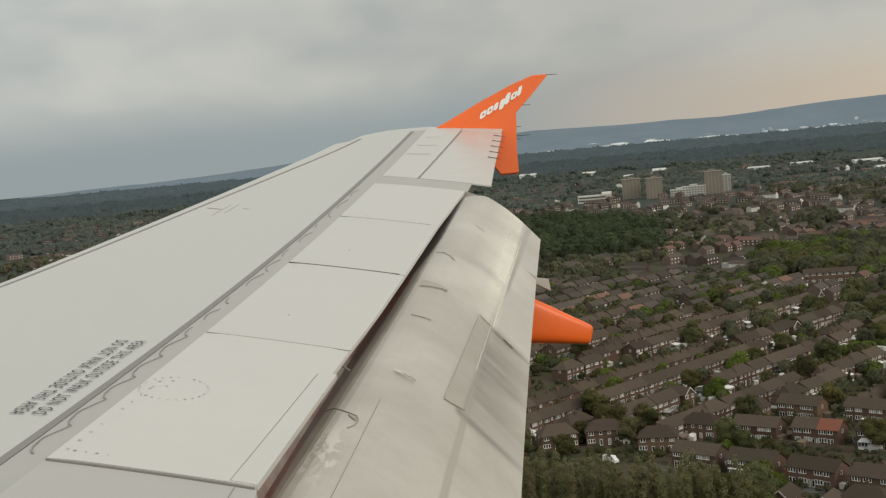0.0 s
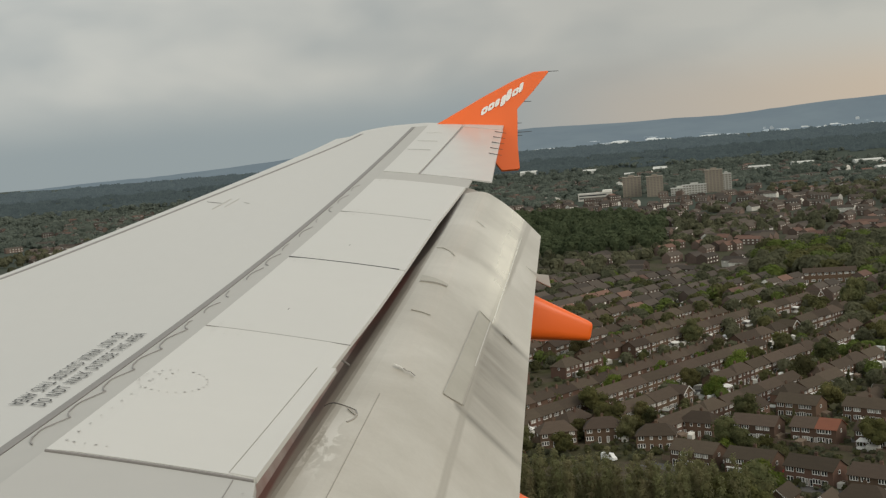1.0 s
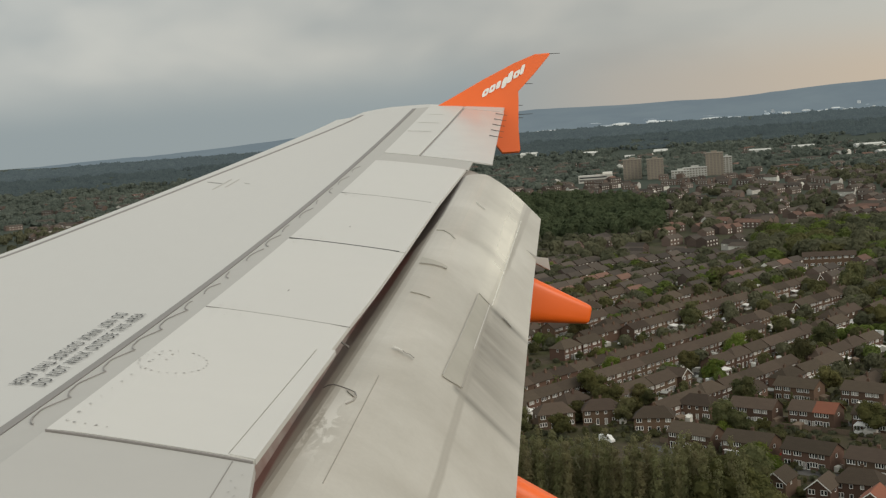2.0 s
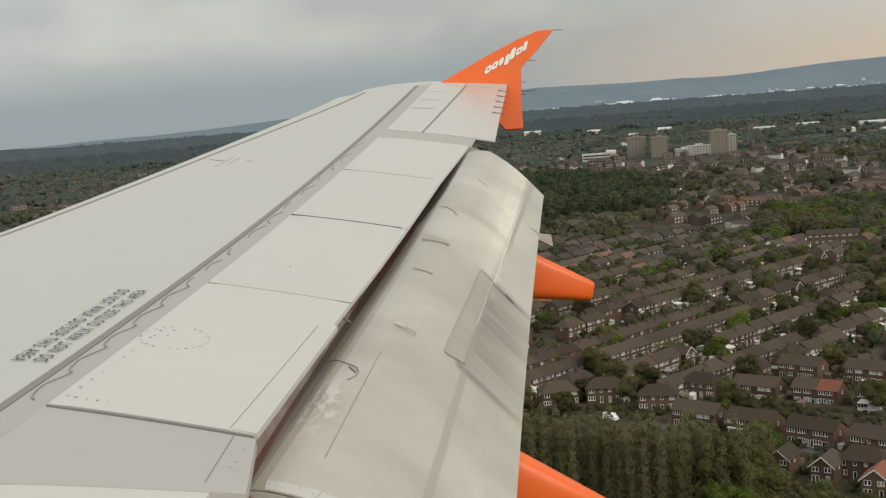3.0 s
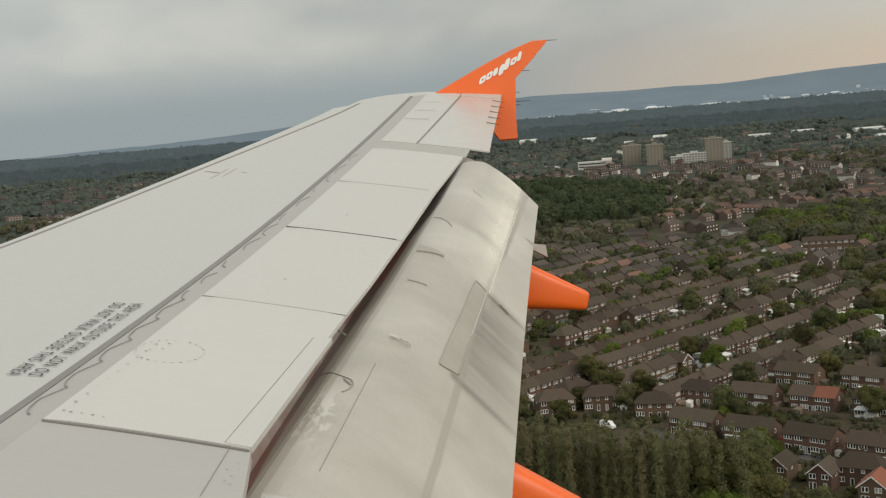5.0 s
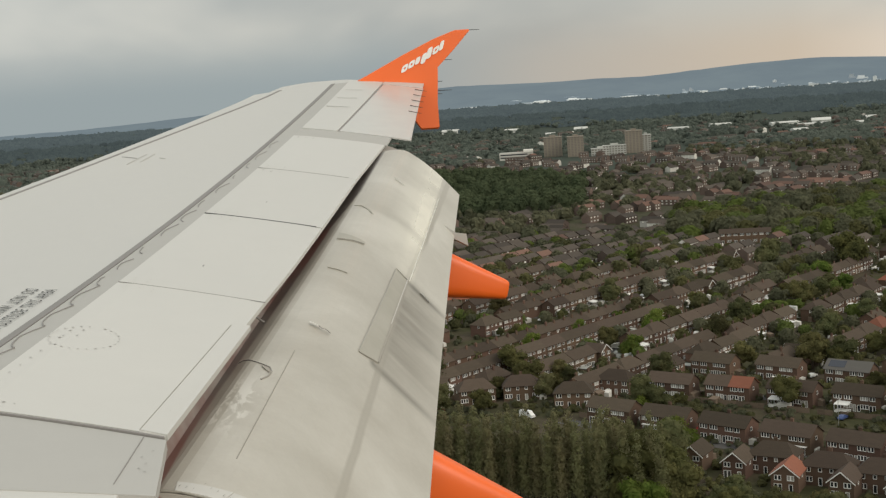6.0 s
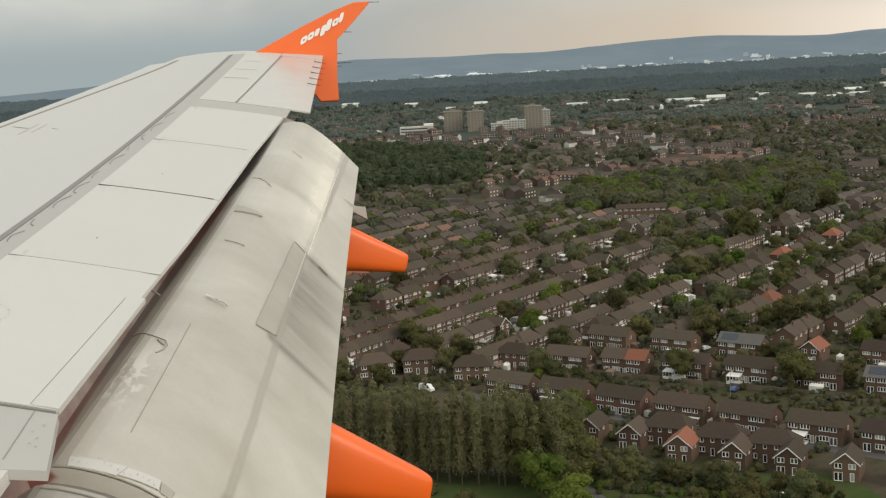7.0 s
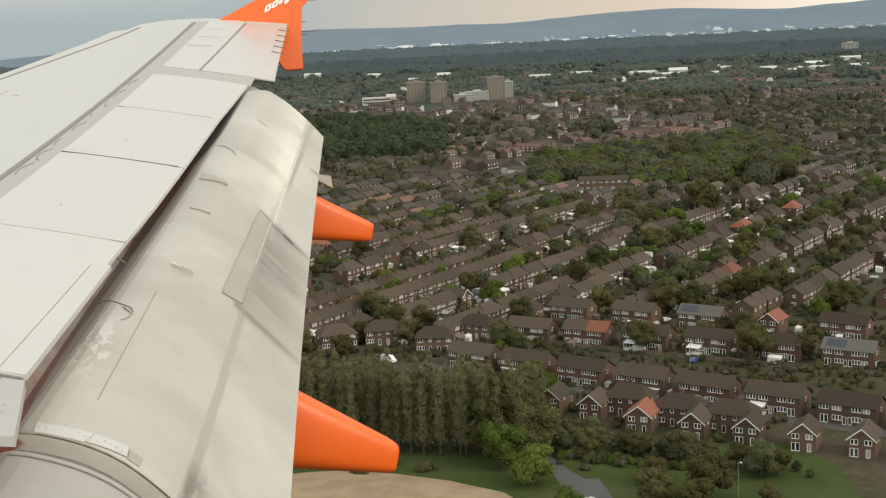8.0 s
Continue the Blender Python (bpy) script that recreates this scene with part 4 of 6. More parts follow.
def gable_roof(bm, x0, y0, x1, y1, z, rise, over=0.4, hip=0.0, across=False):
    """Tiled roof slabs 0.16 thick with the ridge along x (or along y)."""
    if across:
        cx = (x0 + x1) / 2
        a, b = y0 - over, y1 + over
        eave = z - over * rise / ((x1 - x0) / 2)
        tops = [[(x0 - over, a, eave), (cx, a, z + rise)], [(x0 - over, b, eave), (cx, b, z + rise)]], [[(cx, a, z + rise), (x1 + over, a, eave)], [(cx, b, z + rise), (x1 + over, b, eave)]]
    else:
        cy = (y0 + y1) / 2
        a, b = x0 - over, x1 + over
        eave = z - over * rise / ((y1 - y0) / 2)
        tops = [[(a, y0 - over, eave), (b, y0 - over, eave)], [(a + hip, cy, z + rise), (b - hip, cy, z + rise)]], [[(a + hip, cy, z + rise), (b - hip, cy, z + rise)], [(a, y1 + over, eave), (b, y1 + over, eave)]]
    for rows in tops:
        vs = [bm.verts.new(p) for p in (rows[0][0], rows[0][1], rows[1][1], rows[1][0])]
        lo = [bm.verts.new(v.co - Vector((0, 0, 0.16))) for v in vs]
        bm.faces.new(vs)
        bm.faces.new(lo[::-1])
        for i in range(4):
            j = (i + 1) % 4
            bm.faces.new((vs[i], lo[i], lo[j], vs[j]))
    if hip:
        for x, r in ((a, a + hip), (b, b - hip)):
            vs = [bm.verts.new(p) for p in ((x, y0 - over, eave), (x, y1 + over, eave), (r, cy, z + rise))]
            bm.faces.new(vs)
    bmesh.ops.recalc_face_normals(bm, faces=bm.faces)


def walls(bm, x0, y0, x1, y1, z, rise, across=False, hip=False):
    box(bm, x0, y0, 0, x1, y1, z)
    if hip:
        return
    if across:
        c = (x0 + x1) / 2
        for y, s in ((y0 + 0.01, 1), (y1 - 0.01, 1)):
            pr = [bm.verts.new(p) for p in ((x0, y, z), (x1, y, z), (c, y, z + rise - 0.17))]
            bm.faces.new(pr)
    else:
        c = (y0 + y1) / 2
        for x in (x0 + 0.01, x1 - 0.01):
            pr = [bm.verts.new(p) for p in ((x, y0, z), (x, y1, z), (x, c, z + rise - 0.17))]
            bm.faces.new(pr)


def chimney_mesh():
    bm = bmesh.new()
    box(bm, -0.45, -0.3, -1.2, 0.45, 0.3, 1.0)
    box(bm, -0.52, -0.37, 1.0, 0.52, 0.37, 1.12)
    for x in (-0.25, 0.2):
        rod(bm, (x, 0, 1.12), (x, 0, 1.5), 0.12, 0.1)
    bmesh.ops.recalc_face_normals(bm, faces=bm.faces)
    me = bpy.data.meshes.new("chimney")
    bm.to_mesh(me)
    bm.free()
    me.materials.append(BRICK)
    return me


CHIMNEY = chimney_mesh()


def add_chimney(house, x, y, z):
    ob = new("chimney", CHIMNEY)
    ob.parent = house
    ob.matrix_basis = pose(x, y, z)


def semi(wide, deep, eaves, rise, wall, roof, label, category, bays, plan, hip=0.0, porch="", chimneys=1, back=True, gable=False, half_roof=None):
    """One building facing -y, its front centred on the origin's line."""
    h = thing("house", label, category, group="suburban houses")
    bm = bmesh.new()
    walls(bm, -wide / 2, 0, wide / 2, deep, eaves, rise, gable, bool(hip))
    bmesh.ops.recalc_face_normals(bm, faces=bm.faces)
    part("wall", bm, wall, h)
    bm = bmesh.new()
    if half_roof:
        gable_roof(bm, -wide / 2, 0, 0.1, deep, eaves, rise)
        b2 = bmesh.new()
        gable_roof(b2, 0.95, 0, wide / 2, deep, eaves, rise + 0.01)
        part("roof", b2, half_roof, h, "red tiled roof half")
    else:
        gable_roof(bm, -wide / 2, 0, wide / 2, deep, eaves, rise, 0.4, hip, gable)
    part("roof", bm, roof, h)
    if gable:
        for sx in (-1, 1):
            b2 = bmesh.new()
            a = Vector((sx * (wide / 2 + 0.45), -0.46, eaves - 0.5))
            t = Vector((0, -0.46, eaves + rise - 0.02))
            vs = [b2.verts.new(p) for p in (a, t, t - Vector((0, 0, 0.34)), a - Vector((0, 0, 0.34)))]
            lo = [b2.verts.new(v.co + Vector((0, 0.06, 0))) for v in vs]
            b2.faces.new(vs)
            b2.faces.new(lo[::-1])
            for i in range(4):
                b2.faces.new((vs[i], vs[(i + 1) % 4], lo[(i + 1) % 4], lo[i]))
            bmesh.ops.recalc_face_normals(b2, faces=b2.faces)
            part("bargeboard", b2, FRAME_WHITE, h, "white bargeboard")
    for x, up, down in plan:
        if up:
            add_window(h, up, x, 0, eaves - 1.75 if up != "small" else eaves - 1.6)
        if down:
            add_window(h, down, x, 0, 0.05 if down in ("door", "tall") else 0.95)
    if back:
        for x, up, down in plan[::2]:
            add_window(h, "mid", -x, deep, eaves - 1.75, 180)
        add_window(h, "small", wide / 2, deep * 0.45, eaves - 1.6, 90)
        add_window(h, "small", -wide / 2, deep * 0.45, eaves - 1.6, -90)
    for k in range(chimneys):
        add_chimney(h, wide * (0.28 if k else (-0.28 if chimneys > 1 else 0.0)), deep / 2 + 0.9, eaves + rise - 0.4)
    if porch == "canopy":
        b2 = bmesh.new()
        box(b2, -wide / 2 + 1.0, -1.2, 2.35, wide / 2 - 1.0, 0.02, 2.5)
        part("canopy", b2, FRAME_WHITE, h, "flat white porch canopy")
    if porch == "conservatory":
        b2 = bmesh.new()
        x0, x1, d = -wide / 4 - 2, -wide / 4 + 2.2, -3.0
        box(b2, x0, d, 0, x1, 0, 0.6)
        for x in steps(x0, x1 - 0.12, 4):
            box(b2, x, d, 0.6, x + 0.12, d + 0.1, 2.3)
        box(b2, x0, d, 2.3, x1, 0, 2.42)
        vs = [b2.verts.new(p) for p in ((x0 - 0.1, d - 0.1, 2.43), (x1 + 0.1, d - 0.1, 2.43), (x1 + 0.1, 0, 3.0), (x0 - 0.1, 0, 3.0))]
        b2.faces.new(vs)
        part("conservatory", b2, FRAME_WHITE, h, "white glazed conservatory")
    if porch == "solar":
        b2 = bmesh.new()
        slope = rise / (deep / 2)
        x, y = -wide / 2 + 1.0, 0.7
        b2.faces.new([b2.verts.new((px, py, eaves + py * slope + 0.1)) for px, py in ((x, y), (x + 5.7, y), (x + 5.7, y + 2.5), (x, y + 2.5))])
        part("solar_panel", b2, SOLAR, h, "dark solar panel on the roof")
    return h


PAIR = ((-5.8, "wide", "tall"), (-2.5, "wide", "wide"), (-0.6, "", "door"), (2.5, "wide", "wide"), (5.0, "mid", "tall"), (0.8, "", "door"))
SMALL = ((-4.6, "mid", "wide"), (-1.4, "small", "door"), (1.4, "small", "door"), (4.6, "mid", "wide"))
TERR = ((-4.8, "wide", "wide"), (-2.0, "small", "door"), (1.3, "wide", "wide"), (4.4, "small", "door"))
GAB = ((-1.7, "mid", "tall"), (1.5, "mid", "door"))
HOUSES = dict(
    pair=semi(15.2, 7.6, 5.3, 2.5, BRICK, ROOF_BROWN, "brown brick semi-detached pair with white windows", "house", 4, PAIR),
    pair_canopy=semi(15.2, 7.6, 5.3, 2.5, BRICK, ROOF_BROWN, "brick semi-detached pair with flat white canopy", "house", 4, PAIR, porch="canopy"),
    pair_glass=semi(15.2, 7.8, 5.3, 2.5, BRICK, ROOF_BROWN, "brick semi-detached pair with white conservatory", "house", 4, PAIR, porch="conservatory"),
    pair_red=semi(15.2, 7.6, 5.3, 2.5, BRICK, ROOF_BROWN, "brick semi-detached pair, one half red roofed", "house", 4, PAIR, half_roof=ROOF_RED),
    pair_solar=semi(15.2, 7.6, 5.3, 2.5, BRICK, ROOF_GREY, "brick semi-detached pair with solar panels on roof", "house", 4, PAIR, porch="solar"),
    gabled=semi(6.2, 8.4, 4.8, 2.4, BRICK, ROOF_BROWN, "gabled brick house with white bargeboards", "house", 2, GAB, gable=True, chimneys=0),
    gabled_red=semi(6.8, 8.4, 4.8, 2.5, BRICK, ROOF_RED, "gabled brick house with red tiled roof", "house", 2, GAB, gable=True, chimneys=0),
    hipped=semi(12.5, 8.0, 5.2, 2.8, BRICK, ROOF_BROWN, "hip-roofed brick semi-detached pair", "house", 4, SMALL, hip=3.4),
    hipped_red=semi(11.0, 8.0, 5.2, 3.0, BRICK, ROOF_RED, "hip-roofed brick pair with orange-red tiles", "house", 4, SMALL, hip=3.6),
    terrace=semi(12.6, 7.4, 5.2, 2.3, BRICK, ROOF_BROWN, "brown brick terraced houses with white windows", "house", 4, TERR, chimneys=2),
    terrace_glass=semi(12.6, 7.4, 5.2, 2.3, BRICK, ROOF_BROWN, "brown brick terraced houses with white lean-to", "house", 4, TERR, chimneys=2, porch="conservatory"),
    hipped_glass=semi(12.5, 8.0, 5.2, 2.8, BRICK, ROOF_BROWN, "hip-roofed brick pair with white conservatory", "house", 4, SMALL, hip=3.4, porch="conservatory"),
    long_block=semi(31.0, 8.0, 6.6, 2.3, BRICK, ROOF_BROWN, "long brick block with rows of white windows", "house", 8, [(-13.6 + 3.9 * i, "wide", "wide" if i % 2 else "tall") for i in range(8)], chimneys=2),
    white=semi(12.0, 7.6, 5.2, 2.6, RENDER_WALL, ROOF_BROWN, "white rendered house with brown roof", "house", 4, SMALL),
)
home_spots = []
used = set()


def put_house(kind, x, y, facing, away=0.0):
    """Set a house with its front's middle at x, y, its front towards the compass angle facing."""
    m = pose(x, y, 0, 0, 0, facing + 90)
    home_spots.append((x - 4 * math.cos(radians(facing)), y - 4 * math.sin(radians(facing))))
    if kind not in used:
        used.add(kind)
        HOUSES[kind].matrix_basis = m
        return HOUSES[kind]
    return copy_thing(HOUSES[kind], m)


rnd = random.Random(11)
# gabled houses along the lawn
for i, (x, y) in enumerate(((332, -108), (323, -117), (309, -126), (300, -137), (292, -148), (284, -159), (276, -170), (268, -181))):
    put_house("gabled_red" if i == 2 else "gabled", x, y, 146 + rnd.uniform(-3, 3))
for x, y in ((319, -124), (306, -134), (297, -144.5)):
    put_house("hipped", x + 5, y - 3, 146)
# semi-detached rows running away aft
for i in range(9):
    put_house(("pair", "pair_canopy", "pair", "pair_canopy", "pair", "pair_glass", "pair", "pair", "pair_canopy")[i], 385.5 - 14.2 * i, -95 - 13.8 * i, 136 + rnd.uniform(-2, 2))
for i in range(9):
    put_house(("hipped", "pair", "pair_red", "pair_glass", "pair_glass", "pair", "pair_solar", "pair", "pair_glass")[i], 424 - 9.6 * i - 0.4 * i * i, -103 - 16.6 * i, 140 + rnd.uniform(-2, 2))
for i in range(6):
    put_house(("pair", "pair", "pair_solar", "gabled_red", "pair", "pair")[i], 440 - 14 * i, -140 - 19 * i, 136)
# terraces along the diagonal streets
E1 = Vector((0.73, -0.683))
for start, count, kind, facing in (((447, -50), 13, "terrace", 227), ((424, -97), 7, "terrace", 227), ((490, -166), 4, "hipped", 227), ((468, -35), 12, "terrace", 47), ((585, -108), 8, "terrace", 227), ((604, -92), 8, "hipped", 47)):
    for i in range(count):
        p = Vector(start) + E1 * (12.75 * i)
        put_house(kind if rnd.random() > 0.25 else rnd.choice(("hipped", "terrace_glass", "terrace_glass", "terrace_glass")), p.x, p.y, facing)
# houses behind the tree belt
for x, y, k in ((425, -58, "hipped"), (426, -73, "hipped"), (410, -88, "hipped"), (432, -42, "white"), (452, -12, "pair"), (470, -26, "pair"), (478, 0, "pair"), (440, 4, "hipped"), (500, -20, "terrace"), (497, 8, "terrace"), (620, -62, "hipped_red"), (655, -90, "hipped")):
    put_house(k, x, y, 180 + rnd.uniform(-15, 15))


def inside(poly, x, y):
    hit = False
    for (x0, y0), (x1, y1) in zip(poly, poly[1:] + poly[:1]):
        if (y0 > y) != (y1 > y) and x < (x1 - x0) * (y - y0) / (y1 - y0) + x0:
            hit = not hit
    return hit


WOOD_FAR = [(1110, 60), (1045, -142), (1090, -192), (1380, -238), (1560, -170), (1640, -40), (1700, 160), (1300, 120)]
WOOD_MID = [(824, -204), (800, -236), (775, -280), (728, -342), (836, -401), (1031, -465), (1000, -330), (963, -244)]


def open_land(x, y):
    return inside(WOOD_FAR, x, y) or inside(WOOD_MID, x, y)


def is_free(x, y, gap):
    return all((x - a) ** 2 + (y - b) ** 2 > gap * gap for a, b in home_spots)


# the long white-banded terrace by the wood
put_house("long_block", 790, -249, 166)


def kept_open(x, y):
    """Low gardens before the long block."""
    return 700 < x < 796 and abs(y + 249 - 0.27 * (790 - x)) < 17


# further streets in blocks, rows on both sides of each road
E2 = Vector((-0.70, -0.714))
row_homes = []
count = 0
for row in range(-22, 30):
    for col in range(-30, 60):
        p = Vector((640, -190)) + E1 * (13.4 * col) + E2 * (-1 * (19.0 * row + (3 if row % 2 else 0)))
        ang = math.degrees(math.atan2(p.y, p.x))
        if not (425 < p.x < 870 and -31.5 < ang < 1.5) or open_land(p.x, p.y) or (kept_open(p.x, p.y) and p.x > 745) or not is_free(p.x, p.y, 13.2):
            continue
        if (col + 3 * (row // 2)) % 9 == 0 or rnd.random() < 0.05:
            continue
        if p.x > 705:
            row_homes.append((p.x, p.y, radians((47 if row % 2 else -133) + 90 + rnd.uniform(-4, 4))))
            home_spots.append((p.x, p.y))
            continue
        kind = rnd.choices(("terrace", "hipped", "pair", "hipped_red", "white", "gabled", "terrace_glass", "hipped_glass"), (4, 3, 3.5, 0.5, 0.4, 0.7, 1.7, 1.5))[0]
        put_house(kind, p.x, p.y, (227 if row % 2 else 47) + rnd.uniform(-4, 4))
        count += 1
print("streets", count)
for kind in HOUSES:
    if kind not in used:
        put_house(kind, 455, -215, 136)


# ---- trees ----
BARK = material("bark", (0.09, 0.07, 0.055), 0.95, fine=6, fine_amount=0.3, spec=0.1)


def leaf_material(name, colour, second, value=0.3, hue=0.02, glow=0.5):
    """Leaves that also pass light through."""
    m = material(name, colour, 0.85, fine=0.9, fine_amount=0.15, broad=0.25, broad_amount=0.28, second=second, by_object=value, hue=hue, spec=0.05, by_island=0.12)
    return translucent(m, glow)


def translucent(m, glow):
    nt = m.node_tree
    b = nt.nodes["Principled BSDF"]
    thin = nt.nodes.new("ShaderNodeBsdfTranslucent")
    nt.links.new(b.inputs["Base Color"].links[0].from_socket, thin.inputs[0])
    mix = nt.nodes.new("ShaderNodeMixShader")
    mix.inputs[0].default_value = glow
    nt.links.new(b.outputs[0], mix.inputs[1])
    nt.links.new(thin.outputs[0], mix.inputs[2])
    nt.links.new(mix.outputs[0], nt.nodes["Material Output"].inputs[0])
    return m


LEAF = leaf_material("leaves", (0.124, 0.122, 0.053), (0.147, 0.137, 0.057))
LEAF_BRIGHT = leaf_material("fresh_leaves", (0.124, 0.184, 0.039), (0.163, 0.189, 0.051), 0.25)
LEAF_DARK = leaf_material("dark_leaves", (0.120, 0.128, 0.061), (0.144, 0.139, 0.068))
LEAF_BROWN = leaf_material("budding_leaves", (0.211, 0.200, 0.109), (0.185, 0.185, 0.092), 0.10)


def crown_mesh(name, lobes, cards, size, seed, mat, core=0.78, droop=0.0):
    """Leaf clumps as small bent cards spread over and through overlapping lobes, round darker inner masses."""
    r = np.random.RandomState(seed)
    V, F = [], []
    weight = np.array([l[3] * l[3] * l[4] for l in lobes])
    weight = weight / weight.sum()
    for lobe, n in zip(lobes, r.multinomial(cards, weight)):
        c, rad, tall = np.array(lobe[:3]), lobe[3], lobe[4]
        for _ in range(n):
            d = r.normal(size=3)
            d /= np.linalg.norm(d)
            if d[2] < -0.55:
                d[2] *= -0.6
            k = r.uniform(0.72, 1.06) + 0.10 * math.sin(d[0] * 7 + seed) * math.sin(d[1] * 6 + d[2] * 5)
            p = c + d * np.array([rad, rad, rad * tall]) * k
            nrm = d + r.normal(size=3) * 0.28
            nrm /= np.linalg.norm(nrm)
            a = np.cross(nrm, r.normal(size=3))
            a /= np.linalg.norm(a)
            b = np.cross(nrm, a)
            s = size * r.uniform(0.55, 1.25)
            base = len(V)
            V += [tuple(p + a * s), tuple(p + b * s * 0.7 + nrm * s * 0.25), tuple(p - a * s * 0.9), tuple(p - b * s * 0.75 - nrm * s * 0.1)]
            F.append((base, base + 1, base + 2, base + 3))
        if core:
            base = len(V)
            for i in range(5):
                t = math.pi * (i + 0.5) / 5
                for j in range(8):
                    q = 2 * math.pi * (j + 0.5 * (i % 2)) / 8
                    w = core * r.uniform(0.82, 1.08)
                    V.append(tuple(c + np.array([rad * math.sin(t) * math.cos(q), rad * math.sin(t) * math.sin(q), rad * tall * math.cos(t)]) * w))
            for i in range(4):
                for j in range(8):
                    F.append((base + i * 8 + j, base + i * 8 + (j + 1) % 8, base + (i + 1) * 8 + (j + 1) % 8, base + (i + 1) * 8 + j))
            F.append(tuple(base + j for j in range(8)))
            F.append(tuple(base + 32 + j for j in range(8))[::-1])
    me = bpy.data.meshes.new(name)
    me.from_pydata(V, [], F)
    me.materials.append(mat)
    return me


def trunk_mesh(tall, radius, limbs, seed, spread):
    rr = random.Random(seed)
    bm = bmesh.new()
    rod(bm, (0, 0, -0.3), (0.1, 0.05, tall * 0.5), radius, radius * 0.7, 8)
    rod(bm, (0.1, 0.05, tall * 0.5), (0, 0, tall), radius * 0.7, radius * 0.25, 8)
    for i in range(limbs):
        a = 2 * math.pi * i / limbs + rr.uniform(-0.4, 0.4)
        z = tall * rr.uniform(0.35, 0.75)
        rod(bm, (0, 0, z), (spread * math.cos(a), spread * math.sin(a), z + spread * rr.uniform(0.6, 1.2)), radius * 0.4, radius * 0.12, 5)
    me = bpy.data.meshes.new("trunk")
    bm.to_mesh(me)
    bm.free()
    me.materials.append(BARK)
    return me


def tree(name, label, category, trunk, crown):
    h = thing(name, label, category, group="trees")
    for n, me in (("trunk", trunk), ("crown", crown)):
        if me:
            ob = new(n, me)
            ob.parent = h
    return h


def broad_lobes(seed, r, tall, n=9):
    rr = random.Random(seed)
    out = [(0, 0, tall * 0.50, r * 0.78, 0.9)]
    for i in range(n):
        a = 2 * math.pi * i / n + rr.uniform(-0.3, 0.3)
        k = rr.uniform(0.42, 0.66)
        out.append((r * k * math.cos(a), r * k * math.sin(a), tall * rr.uniform(0.28, 0.76), r * rr.uniform(0.38, 0.56), rr.uniform(0.7, 0.95)))
    out.append((rr.uniform(-0.8, 0.8), rr.uniform(-0.8, 0.8), tall * 0.82, r * 0.42, 0.8))
    return out


def spire_lobes(r, tall, n=6):
    return [(0.3 * math.sin(i * 2.1), 0.3 * math.cos(i * 1.7), tall * (0.22 + 0.70 * i / (n - 1)), r * (1.0 - 0.55 * (i / (n - 1)) ** 1.4), 1.5) for i in range(n)]


TREES = {}
for k in range(3):
    TREES["broad%d" % k] = tree("tree", "broad leafy green tree with a rounded crown", "tree", trunk_mesh(6.0, 0.3, 6, k, 2.2), crown_mesh("crown", broad_lobes(k, 4.6, 9.5), 1900, 0.34, 40 + k, LEAF))
    TREES["fresh%d" % k] = tree("tree", "fresh bright green tree with an uneven crown", "tree", trunk_mesh(6.0, 0.3, 6, 9 + k, 2.2), crown_mesh("crown", broad_lobes(10 + k, 4.6, 9.0), 1900, 0.34, 60 + k, LEAF_BRIGHT))
    TREES["dark%d" % k] = tree("tree", "dark green tree with a dense crown", "tree", trunk_mesh(5.0, 0.28, 5, 19 + k, 1.8), crown_mesh("crown", broad_lobes(20 + k, 4.2, 9.5), 1800, 0.33, 80 + k, LEAF_DARK))
    TREES["poplar%d" % k] = tree("poplar", "tall slim poplar with thin brownish spring leaves", "tree", trunk_mesh(22.0, 0.28, 9, 29 + k, 1.4), crown_mesh("crown", spire_lobes(2.5 + 0.25 * k, 28.0, 7), 1300, 0.32, 100 + k, LEAF_BROWN, core=0.5))
TREES["cone"] = tree("conifer", "dark narrow conifer in a garden", "tree", trunk_mesh(5.0, 0.2, 3, 77, 0.6), crown_mesh("crown", spire_lobes(1.7, 9.5, 5), 800, 0.26, 121, LEAF_DARK))
TREES["shrub0"] = tree("shrub", "dense green garden shrub", "shrub", None, crown_mesh("crown", [(0, 0, 0.8, 1.5, 0.8), (1.2, 0.4, 0.6, 1.1, 0.8), (-1.1, -0.4, 0.6, 1.0, 0.8)], 500, 0.22, 130, LEAF))
TREES["shrub1"] = tree("shrub", "bright yellow-green garden shrub", "shrub", None, crown_mesh("crown", [(0, 0, 0.9, 1.6, 0.8), (0.9, -0.6, 0.7, 1.1, 0.9), (-1.2, 0.3, 0.6, 1.1, 0.8)], 500, 0.22, 131, LEAF_BRIGHT))
TREES["shrub2"] = tree("shrub", "dark rough shrub in long grass", "shrub", None, crown_mesh("crown", [(0, 0, 0.9, 1.7, 0.8), (1.3, 0.6, 0.7, 1.2, 0.8), (-1.3, 0.3, 0.7, 1.2, 0.8)], 500, 0.22, 132, LEAF_DARK))
planted = set()
rnd = random.Random(21)


def plant(kind, x, y, scale=1.0, stretch=1.0):
    m = pose(x, y, -0.05, 0, 0, rnd.uniform(0, 360)) @ Matrix.Diagonal((scale, scale, scale * stretch, 1))
    if kind not in planted:
        planted.add(kind)
        TREES[kind].matrix_basis = m
        return
    copy_thing(TREES[kind], m)


# the belt of tall poplars, three ranks deep
for rank in range(4):
    for i in range(36):
        t = i / 35
        x = 350 - 58 * t + 6 * math.sin(t * 2) + rank * 4.5 + rnd.uniform(-1.2, 1.2)
        y = 26 - 118 * t + rnd.uniform(-1.3, 1.3) + rank * 1.5
        plant("poplar%d" % rnd.randrange(3), x, y, rnd.uniform(0.84, 1.02), rnd.uniform(0.92, 1.05))
